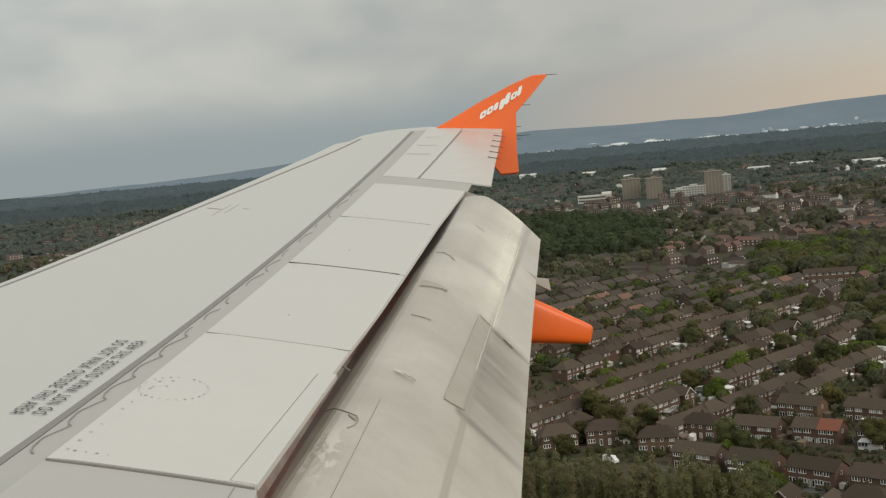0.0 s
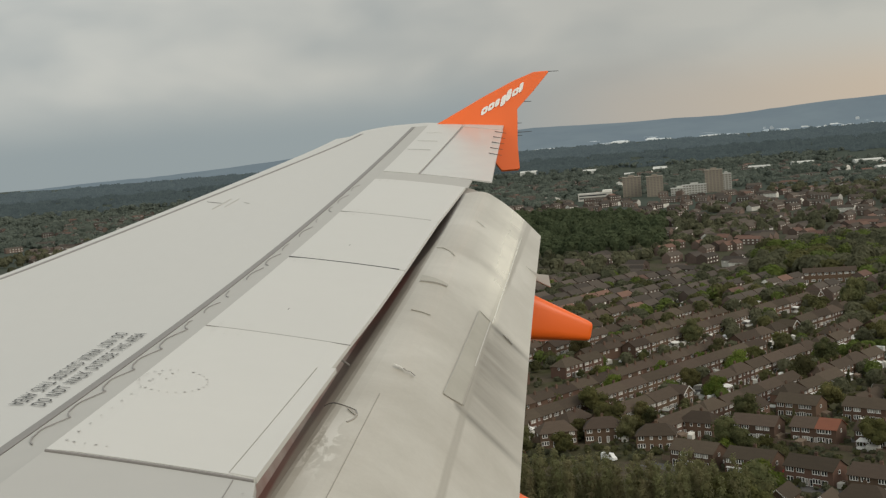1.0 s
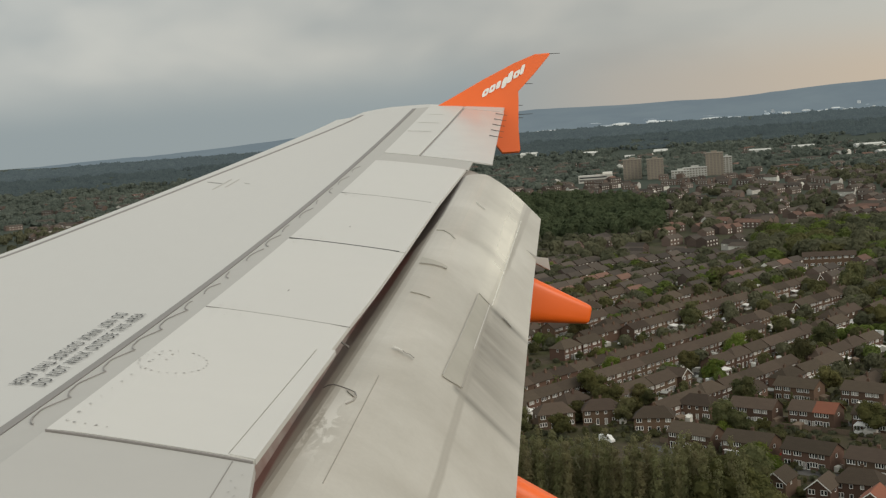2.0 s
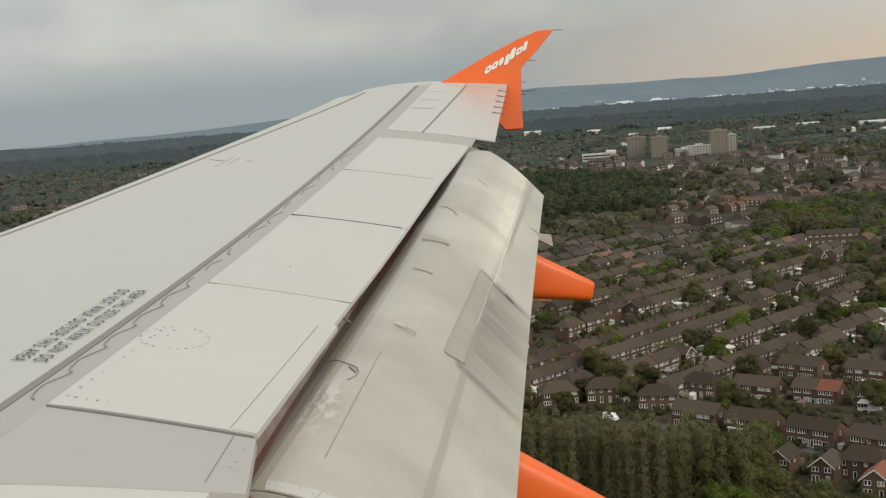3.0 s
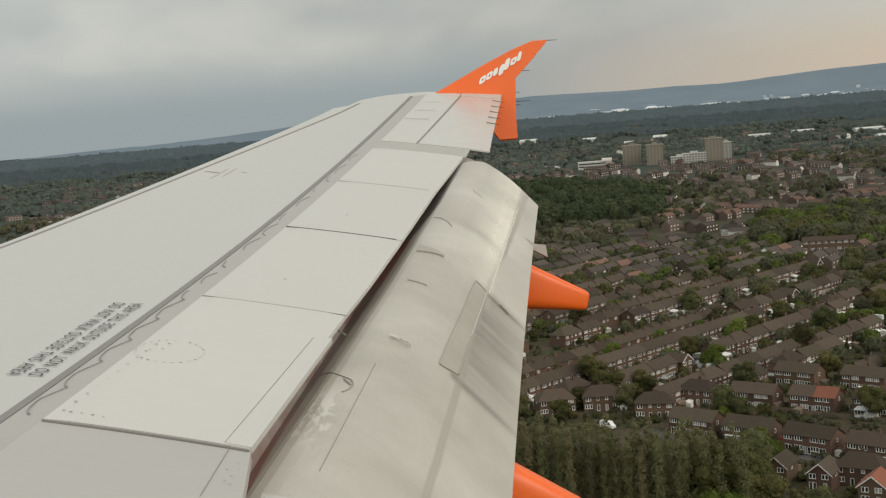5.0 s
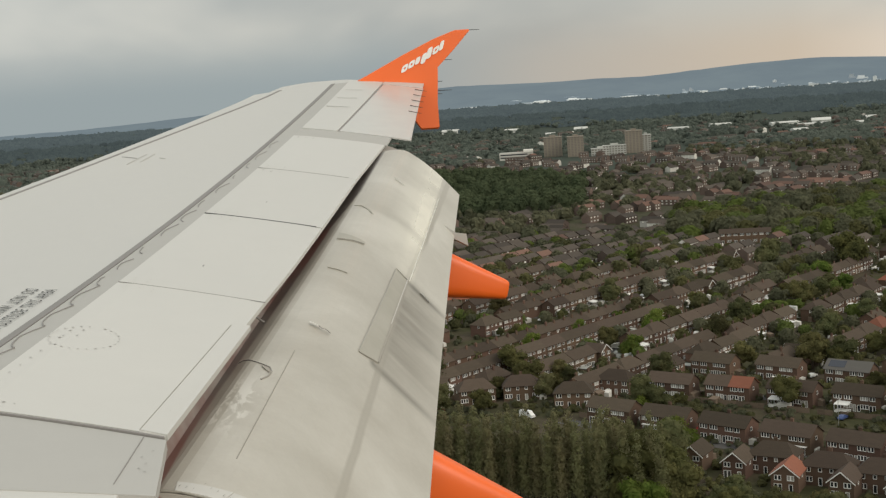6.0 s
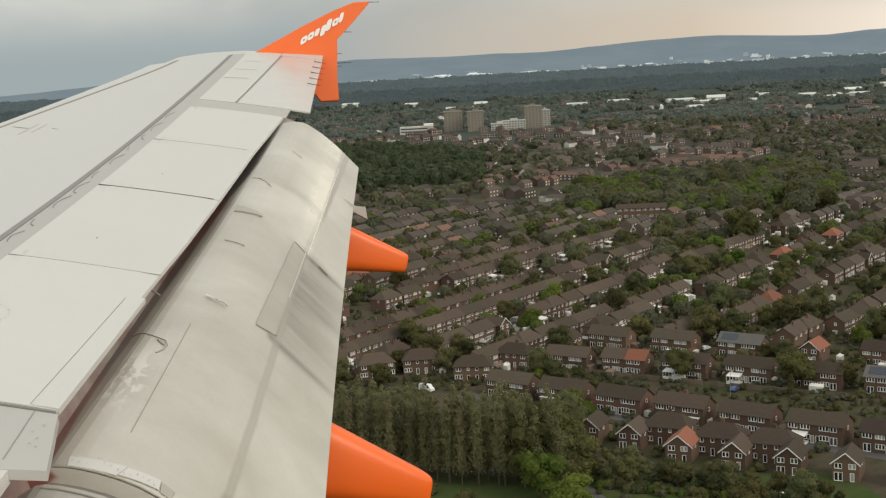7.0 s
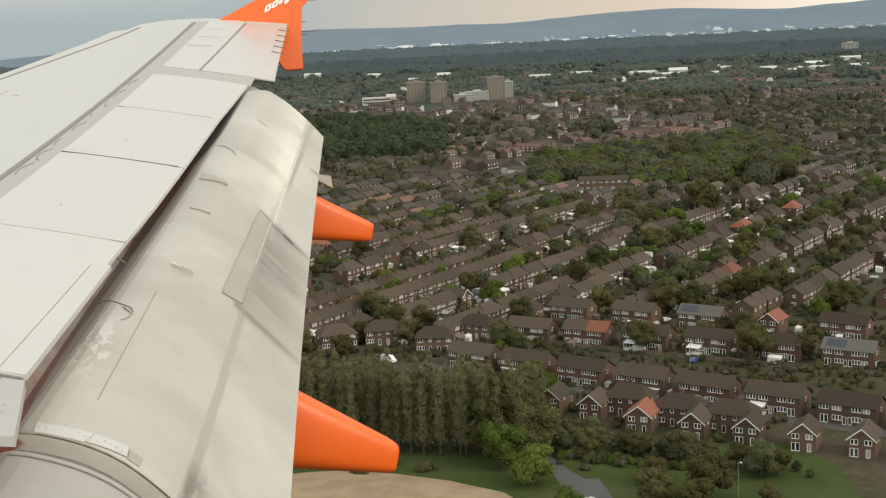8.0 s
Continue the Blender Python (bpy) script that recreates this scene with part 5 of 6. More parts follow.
# large trees round the lane and the lawn
for kind, x, y, s in (("fresh0", 346, -108, 1.3), ("dark1", 336, -103, 1.5), ("dark0", 326, -100, 1.5), ("broad1", 314, -98, 1.5), ("fresh1", 293, -88, 1.75), ("broad0", 300, -97, 1.4),
                      ("broad2", 272, -118, 1.2), ("broad0", 261, -128, 1.3), ("dark2", 289, -121, 0.95), ("dark0", 284, -127, 0.9), ("broad1", 258, -114, 1.1),
                      ("broad2", 279, -134, 1.0), ("fresh1", 255, -94, 0.9), ("dark1", 303, -112, 0.9), ("dark2", 300, -120, 0.8), ("broad2", 253, -138, 1.2), ("dark0", 270, -143, 1.1),
                      ("broad1", 306, -88, 1.4), ("dark2", 320, -91, 1.4), ("fresh0", 279, -92, 1.2), ("broad0", 250, -120, 1.1)):
    plant(kind, x, y, s * rnd.uniform(0.93, 1.05) * (0.62 if y < -110 else 0.76 if x < 300 else 1.0))
for x, y, k in ((318, -40, 2), (307, -25, 2), (316, -12, 2), (322, -4, 0), (297, -54, 0), (329, 6, 2), (311, -44, 0), (304, -62, 2), (318, -30, 0), (326, -16, 2), (296, -70, 0), (333, 16, 2), (310, 4, 2)):
    plant("shrub%d" % k, x, y, rnd.uniform(0.9, 1.6))
for i in range(16):
    plant("shrub%d" % rnd.randrange(3), 296 - 1.3 * i + rnd.uniform(-1, 1), -103 - 2.1 * i, rnd.uniform(0.8, 1.2))
for i in range(20):
    t = i / 19
    plant(rnd.choice(("dark0", "dark1", "dark2", "broad1", "broad0")), 302 - 34 * t + rnd.uniform(-2.5, 2.5), -104 - 50 * t + rnd.uniform(-2, 2), rnd.uniform(0.36, 0.58))
# named large trees among the houses
for kind, x, y, s in (("broad0", 437, -76, 0.9), ("dark0", 450, -44, 0.9), ("broad1", 440, -176, 0.95), ("broad2", 423, -88, 0.9), ("broad1", 652, -265, 1.5), ("dark1", 663, -225, 1.3), ("dark2", 712, -166, 1.4),
                      ("broad0", 390, -152, 0.8), ("broad2", 405, -185, 0.9), ("fresh1", 620, -240, 1.0), ("fresh0", 480, -120, 0.8), ("cone", 447, -152, 0.9), ("cone", 360, -176, 0.8), ("cone", 478, -190, 1.0), ("dark0", 352, -92, 0.8)):
    plant(kind, x, y, s)
KINDS = (["broad0", "broad1", "broad2"] * 3 + ["dark0", "dark1", "dark2"] * 3 + ["fresh0", "fresh1", "shrub0", "shrub1", "cone", "shrub0"])
placed = 0
tries = 0
garden_far = []
while placed < 430 and tries < 12000:
    tries += 1
    x = math.sqrt(rnd.uniform(360 ** 2, 870 ** 2))
    a = radians(rnd.uniform(-31, 1.5))
    y = x * math.tan(a)
    if not is_free(x, y, 7.6) or open_land(x, y) or kept_open(x, y):
        continue
    if x < 400 and y > -100:
        continue
    size = rnd.uniform(0.45, 0.95)
    if x < 610:
        plant(rnd.choice(KINDS), x, y, size)
    else:
        garden_far.append((x, y, 0, 4.8 * size, 9.5 * size))
    placed += 1
print("garden trees", placed)


low = []
while len(low) < 2600:
    x = math.sqrt(rnd.uniform(340 ** 2, 860 ** 2))
    y = x * math.tan(radians(rnd.uniform(-31, 1.5)))
    if is_free(x, y, 5.2) and not open_land(x, y) and not (x < 400 and y > -100):
        low.append((x, y, 0, rnd.uniform(0.6, 1.7), rnd.uniform(0.9, 2.4)))


# low growth in the nearer gardens
near_low = []
while len(near_low) < 1500:
    x, y = rnd.uniform(285, 480), rnd.uniform(-235, -20)
    if is_free(x, y, 5.0) and not (x < 400 and y > -100) and math.hypot(x - 300, y + 103) > 6 and x + 0.62 * y > 205:
        near_low.append((x, y, 0, rnd.uniform(0.5, 1.5), rnd.uniform(0.7, 2.2)))


# ---- far woods and far streets: too many and too small to tell apart ----
def far_trees(name, spots, mat, label, cards, seed):
    """Uneven clumps of leaf cards, one low crown a spot, joined."""
    r = np.random.RandomState(seed)
    V, F = [], []
    for x, y, z, rad, tall in spots:
        n = cards
        d = r.normal(size=(n, 3))
        d /= np.linalg.norm(d, axis=1)[:, None]
        d[:, 2] = np.abs(d[:, 2]) * 0.95 - 0.08
        p = np.array([x, y, z + tall * 0.45]) + d * np.array([rad, rad, tall * 0.55]) * r.uniform(0.7, 1.08, size=(n, 1))
        nr = d + r.normal(size=(n, 3)) * 0.22
        nr /= np.linalg.norm(nr, axis=1)[:, None]
        a = np.cross(nr, r.normal(size=(n, 3)))
        a /= np.linalg.norm(a, axis=1)[:, None]
        b = np.cross(nr, a)
        s = rad * r.uniform(0.75, 1.3, size=(n, 1)) * 2.4 / math.sqrt(cards)
        quad = np.stack([p + a * s, p + b * s * 0.8 + nr * s * 0.2, p - a * s, p - b * s * 0.8], 1).reshape(-1, 3)
        base = len(V)
        V.extend(map(tuple, quad))
        F.extend((base + 4 * i, base + 4 * i + 1, base + 4 * i + 2, base + 4 * i + 3) for i in range(n))
        # inner mass of the crown
        base = len(V)
        for i in range(3):
            up, out = (0.05, 0.42, 0.72)[i], (0.72, 0.84, 0.52)[i]
            for j in range(7):
                q = 2 * math.pi * (j + 0.5 * i) / 7
                w = out * r.uniform(0.85, 1.05)
                V.append((x + rad * w * math.cos(q), y + rad * w * math.sin(q), z + tall * (0.10 + up)))
        V.append((x, y, z + tall * 0.92))
        for j in range(7):
            k = (j + 1) % 7
            F.append((base + j, base + k, base + 7 + k, base + 7 + j))
            F.append((base + 7 + j, base + 7 + k, base + 14 + k, base + 14 + j))
            F.append((base + 14 + j, base + 14 + k, base + 21))
    me = bpy.data.meshes.new(name)
    me.from_pydata(V, [], F)
    me.materials.append(mat)
    return tagged(new(name, me), label, "trees", kind="stuff")


def far_leaf(name, colour, second, spread=0.1):
    return translucent(material(name, colour, 0.95, fine=0.05, fine_amount=0.15, broad=0.009, broad_amount=0.32, second=second, spec=0.0, by_island=spread), 0.5)


FAR_LEAF = far_leaf("far_leaves", (0.111, 0.112, 0.056), (0.141, 0.137, 0.063))
FRESH_LEAF = far_leaf("far_fresh_leaves", (0.158, 0.202, 0.057), (0.127, 0.154, 0.057))
# the next two mix air haze into paler, bluer leaf colours
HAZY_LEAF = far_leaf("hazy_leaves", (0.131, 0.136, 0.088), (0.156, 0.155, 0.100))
HAZE_TINT_LEAF = far_leaf("haze_tint_leaves", (0.151, 0.176, 0.152), (0.177, 0.201, 0.172), 0.06)
# plain woodland and hills glow faintly blue in place of air haze
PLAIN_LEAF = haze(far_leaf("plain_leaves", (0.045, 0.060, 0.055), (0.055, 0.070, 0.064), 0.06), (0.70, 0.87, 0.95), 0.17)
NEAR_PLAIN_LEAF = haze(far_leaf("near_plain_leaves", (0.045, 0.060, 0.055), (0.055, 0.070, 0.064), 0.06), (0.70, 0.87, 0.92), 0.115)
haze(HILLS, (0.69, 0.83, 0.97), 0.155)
WOOD_LEAF = far_leaf("wood_leaves", (0.092, 0.116, 0.066), (0.108, 0.130, 0.074))
R = np.random.RandomState(4)


def scatter(n, r0, r1, a0, a1, keep):
    out = []
    while len(out) < n:
        r = math.sqrt(R.uniform(r0 * r0, r1 * r1))
        a = radians(R.uniform(a0, a1))
        x, y = r * math.cos(a), r * math.sin(a)
        if keep(x, y):
            out.append((x, y))
    return out


far_trees("garden_shrubs", low[::2], HAZY_LEAF, "dark low shrubs and hedges in gardens", 24, 21)
far_trees("garden_shrubs", low[1::2], FAR_LEAF, "green low shrubs and hedges in gardens", 24, 22)
far_trees("garden_shrubs", near_low[::2], FAR_LEAF, "dense mixed shrubs in near gardens", 40, 23)
far_trees("garden_shrubs", near_low[1::2], HAZY_LEAF, "dense dark shrubs and hedges in near gardens", 40, 24)
rnd = random.Random(33)
between = []
while len(between) < 640:
    x = math.sqrt(rnd.uniform(470 ** 2, 870 ** 2))
    y = x * math.tan(radians(rnd.uniform(-31, 1.5)))
    if is_free(x, y, 6.2) and not open_land(x, y) and not kept_open(x, y) and noise.noise((x * 0.012, y * 0.012, 2)) > -0.2:
        k = rnd.uniform(0.35, 0.85 if x < 640 else 1.15)
        between.append((x, y, 0, 4.6 * k, 9.0 * k))
while len(between) < 860:
    x = rnd.uniform(690, 880)
    y = x * math.tan(radians(rnd.uniform(-18, 1.5)))
    if is_free(x, y, 4.6) and not open_land(x, y) and not kept_open(x, y):
        k = rnd.uniform(0.4, 1.05)
        between.append((x, y, 0, 4.6 * k, 9.0 * k))
rnd.shuffle(between)
for k, (mat, words) in enumerate(((FAR_LEAF, "mid-green trees in back gardens"), (HAZY_LEAF, "dark trees in back gardens"), (FRESH_LEAF, "fresh green trees in back gardens"), (HAZY_LEAF, "dark trees along the streets"))):
    far_trees("garden_trees", between[k::4], mat, words, 190, 30 + k)
far_trees("garden_trees", garden_far[::2], FAR_LEAF, "green garden trees among far rows", 180, 11)
far_trees("garden_trees", garden_far[1::2], HAZY_LEAF, "dark garden trees among far rows", 180, 12)
spots = [(x, y, 0, R.uniform(4.5, 10.0), R.uniform(9, 16)) for x, y in scatter(330, 760, 1130, -27, -10, lambda x, y: inside(WOOD_MID, x, y) and not kept_open(x, y))]
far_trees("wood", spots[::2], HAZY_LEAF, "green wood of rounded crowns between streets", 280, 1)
far_trees("wood", spots[1::4], FRESH_LEAF, "fresh green crowns of a wood between streets", 280, 8)
far_trees("wood", spots[3::4], FAR_LEAF, "mid-green crowns of a wood between streets", 280, 9)
spots = [(x, y, 0, R.uniform(4, 7), R.uniform(11, 17)) for x, y in scatter(900, 1020, 2000, -10, 8, lambda x, y: inside(WOOD_FAR, x, y))]
far_trees("wood", spots, WOOD_LEAF, "dense dark wood beyond the houses", 95, 2)
def in_view_of_towers(x, y):
    return x > 1560 and -14 < math.degrees(math.atan2(y, x)) < -5.5


patch = lambda x, y: noise.noise((x * 0.006, y * 0.006, 3)) > -0.12
spots = [(x, y, 0, R.uniform(3.5, 6), R.uniform(7, 12)) for x, y in scatter(2300, 860, 1900, -33, 24, lambda x, y: not open_land(x, y) and patch(x, y) and not in_view_of_towers(x, y))]
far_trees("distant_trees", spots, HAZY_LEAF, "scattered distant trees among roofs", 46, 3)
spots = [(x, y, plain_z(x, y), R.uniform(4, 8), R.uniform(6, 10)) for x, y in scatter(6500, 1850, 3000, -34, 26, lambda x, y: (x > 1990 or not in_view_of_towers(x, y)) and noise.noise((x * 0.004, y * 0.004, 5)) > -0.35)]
far_trees("distant_trees", spots, HAZE_TINT_LEAF, "hazy dark belt of distant trees", 20, 5)
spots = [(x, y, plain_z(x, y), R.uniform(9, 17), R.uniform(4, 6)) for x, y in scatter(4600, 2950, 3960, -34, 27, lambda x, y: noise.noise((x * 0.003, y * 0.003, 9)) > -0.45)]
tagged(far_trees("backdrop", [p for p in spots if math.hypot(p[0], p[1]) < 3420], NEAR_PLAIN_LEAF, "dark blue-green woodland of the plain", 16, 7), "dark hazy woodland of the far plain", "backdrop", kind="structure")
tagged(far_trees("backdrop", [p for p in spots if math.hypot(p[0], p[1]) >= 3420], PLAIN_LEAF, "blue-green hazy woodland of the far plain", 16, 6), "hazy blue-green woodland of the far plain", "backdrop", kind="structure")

FAR_WALL = material("far_walls", (0.112, 0.080, 0.066), 0.9, fine=0.3, fine_amount=0.2, by_island=0.5)
FAR_ROOF = material("far_roofs", (0.064, 0.050, 0.040), 0.9, fine=0.3, fine_amount=0.2, by_island=0.45)
FAR_RED = material("far_red_roofs", (0.128, 0.070, 0.052), 0.9, fine=0.3, fine_amount=0.2, by_island=0.4)
FAR_WHITE = material("far_white", (0.62, 0.60, 0.56), 0.8, fine=0.3, fine_amount=0.1, by_island=0.35)


def far_houses(name, spots, label):
    V, F, M = [], [], []
    for x, y, z, wide, deep, tall, rise, ang, m in spots:
        c, s = math.cos(ang), math.sin(ang)

        def add(px, py, pz):
            V.append((x + px * c - py * s, y + px * s + py * c, z + pz))
            return len(V) - 1
        w, d = wide / 2, deep / 2
        b = [add(px, py, pz) for pz in (0, tall) for px, py in ((-w, -d), (w, -d), (w, d), (-w, d))]
        for f in ((0, 1, 5, 4), (1, 2, 6, 5), (2, 3, 7, 6), (3, 0, 4, 7)):
            F.append(tuple(b[i] for i in f))
            M.append(1 if m == 2 else 0)
        e = [add(px * 1.06, py * 1.1, tall - 0.1) for px, py in ((-w, -d), (w, -d), (w, d), (-w, d))]
        r = [add(-w * 0.97, 0, tall + rise), add(w * 0.97, 0, tall + rise)]
        for f in ((e[0], e[1], r[1], r[0]), (e[2], e[3], r[0], r[1])):
            F.append(f)
            M.append(3 if m == 1 else 2)
        for f in ((b[4], b[7], r[0]), (b[5], b[6], r[1])):
            F.append(f)
            M.append(1 if m == 2 else 0)
        for k in range(int(wide // 4)):
            px = -w + 2 + 4 * k
            for side in (-1, 1):
                for pz in (1.0, tall - 1.6):
                    q = [add(px + qx, side * (d + 0.06), pz + qz) for qx, qz in ((-0.8, 0), (0.8, 0), (0.8, 1.1), (-0.8, 1.1))]
                    F.append(tuple(q))
                    M.append(1)
    me = bpy.data.meshes.new(name)
    me.from_pydata(V, [], F)
    for mat in (FAR_WALL, FAR_WHITE, FAR_ROOF, FAR_RED):
        me.materials.append(mat)
    me.polygons.foreach_set("material_index", M)
    return tagged(new(name, me), label, "houses", kind="stuff")


spots = []
for x, y in scatter(1250, 850, 1850, -33, 24, lambda x, y: not open_land(x, y) and y < 0.32 * x and not (x > 1800 and in_view_of_towers(x, y))):
    ang = radians(-43 if noise.noise((x * 0.008, y * 0.008, 0)) > 0 else 47) + R.uniform(-0.08, 0.08)
    red = noise.noise((x * 0.006, y * 0.006, 8)) > 0.28
    spots.append((x, y, 0, R.uniform(9, 20), R.uniform(7, 9), R.uniform(4.6, 5.6), R.uniform(2, 3), ang, 1 if red and R.rand() < 0.6 else 2 if R.rand() < 0.07 else 0))
far_houses("distant_houses", spots, "distant brown and red suburban roofs")
spots = [(x, y, 0, R.uniform(11.5, 13.0), 7.6, 5.2, 2.5, ang, 1 if R.rand() < 0.06 else 2 if R.rand() < 0.04 else 0) for x, y, ang in row_homes]
far_houses("distant_terraces", spots, "long rows of distant brick terraces")
spots = [(x, y, plain_z(x, y), R.uniform(12, 30), R.uniform(8, 12), R.uniform(5, 7), R.uniform(1.5, 3), R.uniform(0, 3), 1 if R.rand() < 0.15 else 2 if R.rand() < 0.10 else 0) for x, y in scatter(420, 1850, 2700, -34, 25, lambda x, y: True)]
far_houses("distant_houses", spots, "faint far roofs among trees")


# ---- tower blocks, sheds and the far city ----
CONCRETE = material("tower_concrete", (0.255, 0.220, 0.182), 0.9, fine=0.4, fine_amount=0.12, broad=0.05, broad_amount=0.15)
SHED_WHITE = material("shed_white", (0.60, 0.60, 0.57), 0.7, fine=0.2, fine_amount=0.08, broad=0.03, broad_amount=0.15, by_object=0.15)
SHED_GREY = material("shed_grey", (0.40, 0.40, 0.38), 0.8, fine=0.2, fine_amount=0.1, broad=0.03, broad_amount=0.15, by_object=0.2)
TOWER_PANE = material("tower_window", (0.15, 0.135, 0.115), 0.4, fine=0.3, fine_amount=0.3)
CITY = material("city_glass", (0.52, 0.58, 0.64), 0.6, fine=0.1, fine_amount=0.1, by_object=0.3)
CITY_WHITE = material("city_white", (0.74, 0.77, 0.79), 0.6, fine=0.1, fine_amount=0.1, by_object=0.15)
RED_BRICK = material("red_brick", (0.30, 0.095, 0.05), 0.9, fine=3, fine_amount=0.2, broad=0.5, broad_amount=0.15)
FLAT_ROOF = material("flat_roof_felt", (0.34, 0.34, 0.32), 0.8, fine=1, fine_amount=0.1, broad=0.2, broad_amount=0.2)


def tower(x, y, wide, deep, tall, turn, label, mat, floors, bays):
    h = thing("tower_block", label, "tower block", group="tower blocks", m=pose(x, y, 0, 0, 0, turn))
    bm = bmesh.new()
    box(bm, -wide / 2, 0, 0, wide / 2, deep, tall)
    box(bm, -wide / 2 - 0.5, -0.5, tall, wide / 2 + 0.5, deep + 0.5, tall + 0.9)
    box(bm, -wide / 6, deep / 3, tall + 0.9, wide / 6, deep * 2 / 3, tall + 3.4)
    bmesh.ops.recalc_face_normals(bm, faces=bm.faces)
    part("wall", bm, mat, h)
    for i in range(bays):
        for side in (0, 1):
            bm = bmesh.new()
            for f in range(floors):
                z = tall * (f + 0.35) / floors
                if side == 0:
                    w = wide / bays
                    cx = -wide / 2 + w * (i + 0.5)
                    box(bm, cx - w * 0.3, -0.12, z, cx + w * 0.3, 0.1, z + tall / floors * 0.5)
                else:
                    w = deep / bays
                    cy = w * (i + 0.5)
                    box(bm, -wide / 2 - 0.12, cy - w * 0.3, z, -wide / 2 + 0.1, cy + w * 0.3, z + tall / floors * 0.5)
            bmesh.ops.recalc_face_normals(bm, faces=bm.faces)
            tagged(part("window_column", bm, TOWER_PANE, h), kind="stuff")
    return h


tower(1952, -278, 27, 22, 29, -98, "tall tan concrete tower block", CONCRETE, 12, 5)
tower(1915, -307, 24, 22, 29, -98, "tall tan concrete tower block with roof plant", CONCRETE, 12, 5)
tower(1905, -392, 25, 24, 32, -98, "tallest tan concrete tower block", CONCRETE, 13, 5)
tower(2735, -1342, 34, 30, 36, -110, "lone tall block far off among woods", SHED_GREY, 10, 4)
tower(1930, -415, 14, 20, 24, -98, "grey slab block behind the tallest tower", SHED_GREY, 8, 3)
tower(1900, -362, 34, 16, 13, -98, "low grey block between towers", SHED_GREY, 4, 8)
tower(1895, -340, 26, 16, 10, -98, "low grey block beside towers", SHED_GREY, 3, 6)


def office(x, y, wide, tall, turn):
    h = thing("office_building", "long white office building with dark window bands", "office building", m=pose(x, y, 0, 0, 0, turn))
    bm = bmesh.new()
    box(bm, -wide / 2, 0, 0, wide / 2, 18, tall)
    box(bm, wide * 0.22, -1, tall, wide / 2, 16, tall + 3.5)
    bmesh.ops.recalc_face_normals(bm, faces=bm.faces)
    part("wall", bm, FAR_WHITE, h)
    for z in (3.0, 7.0):
        bm = bmesh.new()
        box(bm, -wide / 2 + 1.5, -0.2, z, wide / 2 - 8, 0.1, z + 1.8)
        bmesh.ops.recalc_face_normals(bm, faces=bm.faces)
        part("window_band", bm, PANE, h)


office(1940, -221, 50, 11, -98)


def shed(x, y, wide, deep, tall, turn, mat, label, curved=False):
    h = thing("warehouse", label, "warehouse", group="industrial sheds", m=pose(x, y, plain_z(x, y), 0, 0, turn))
    bm = bmesh.new()
    box(bm, -wide / 2, 0, 0, wide / 2, deep, tall)
    bmesh.ops.recalc_face_normals(bm, faces=bm.faces)
    part("wall", bm, mat, h)
    bm = loft([[(px, deep * k / 6 - 0.5 + k / 6, tall + (tall * 0.5 if curved else 2.2) * math.sin(math.pi * k / 6)) for k in range(7)] + [(px, deep * 0.5, tall - 0.3)] for px in (-wide / 2 - 0.6, wide / 2 + 0.6)])
    part("roof", bm, SHED_WHITE, h)
    bm = bmesh.new()
    for k in range(3):
        cx = -wide / 2 + wide * (k + 0.5) / 3
        box(bm, cx - 2.2, -0.15, 0, cx + 2.2, 0.1, 4.4)
    bmesh.ops.recalc_face_normals(bm, faces=bm.faces)
    part("loading_door", bm, SHED_GREY, h)


rnd = random.Random(31)
for x, y, w, t in ((2500, -590, 42, 7), (2520, -680, 40, 7), (2400, -770, 50, 8), (2330, -800, 58, 6), (2380, -830, 34, 9), (2300, -868, 22, 5), (2330, -985, 34, 6), (2290, -1060, 70, 5), (2250, -1130, 36, 6),
                   (2380, -1100, 30, 7), (2480, -1220, 40, 7), (2150, -720, 24, 6), (2950, -170, 36, 7), (2700, -430, 26, 8), (2420, -940, 20, 6), (2850, -300, 30, 6), (2650, -360, 18, 5), (2240, -1000, 20, 5)):
    shed(x, y, w, 30, t, -100 + rnd.uniform(-14, 14), rnd.choice((SHED_WHITE, SHED_WHITE, SHED_GREY)), "long low pale warehouse with a metal roof", w < 40)

# the far city: pale blocks along the foot of the hills
for i in range(150):
    a = rnd.choice((rnd.uniform(-30, -2), rnd.gauss(-16.5, 3.2), rnd.gauss(-22, 2.5)))
    r = rnd.choice((rnd.uniform(3990, 4270), rnd.uniform(4270, 4420)))
    x, y = r * math.cos(radians(a)), r * math.sin(radians(a))
    rise = max(0.0, r - 4270) / 150 * 12.0
    w, t = rnd.uniform(6, 26), rnd.choice((rnd.uniform(2, 5), rnd.uniform(4, 9)))
    if rnd.random() < 0.05:
        w, t = rnd.uniform(7, 12), rnd.uniform(11, 20)
    if abs(a + 7) < 5 and rnd.random() < 0.7:
        w, t = rnd.uniform(30, 70), rnd.uniform(3, 6)
    h = thing("city_building", "pale city building far off in haze" if t < 15 else "pale high-rise far off in haze", "building", group="far city buildings", m=pose(x, y, plain_z(x, y) - 1 + rise, 0, 0, a + 180 - 90 + rnd.uniform(-20, 20)))
    bm = bmesh.new()
    box(bm, -w / 2, 0, -8 if rise else 0, w / 2, w * 0.5, t)
    bmesh.ops.recalc_face_normals(bm, faces=bm.faces)
    part("wall", bm, rnd.choice((CITY_WHITE, CITY_WHITE, CITY)), h)
    bm = bmesh.new()
    box(bm, -w / 4, w * 0.1, t, w / 4, w * 0.4, t + 1.5)
    bmesh.ops.recalc_face_normals(bm, faces=bm.faces)
    part("roof_plant", bm, CITY, h)


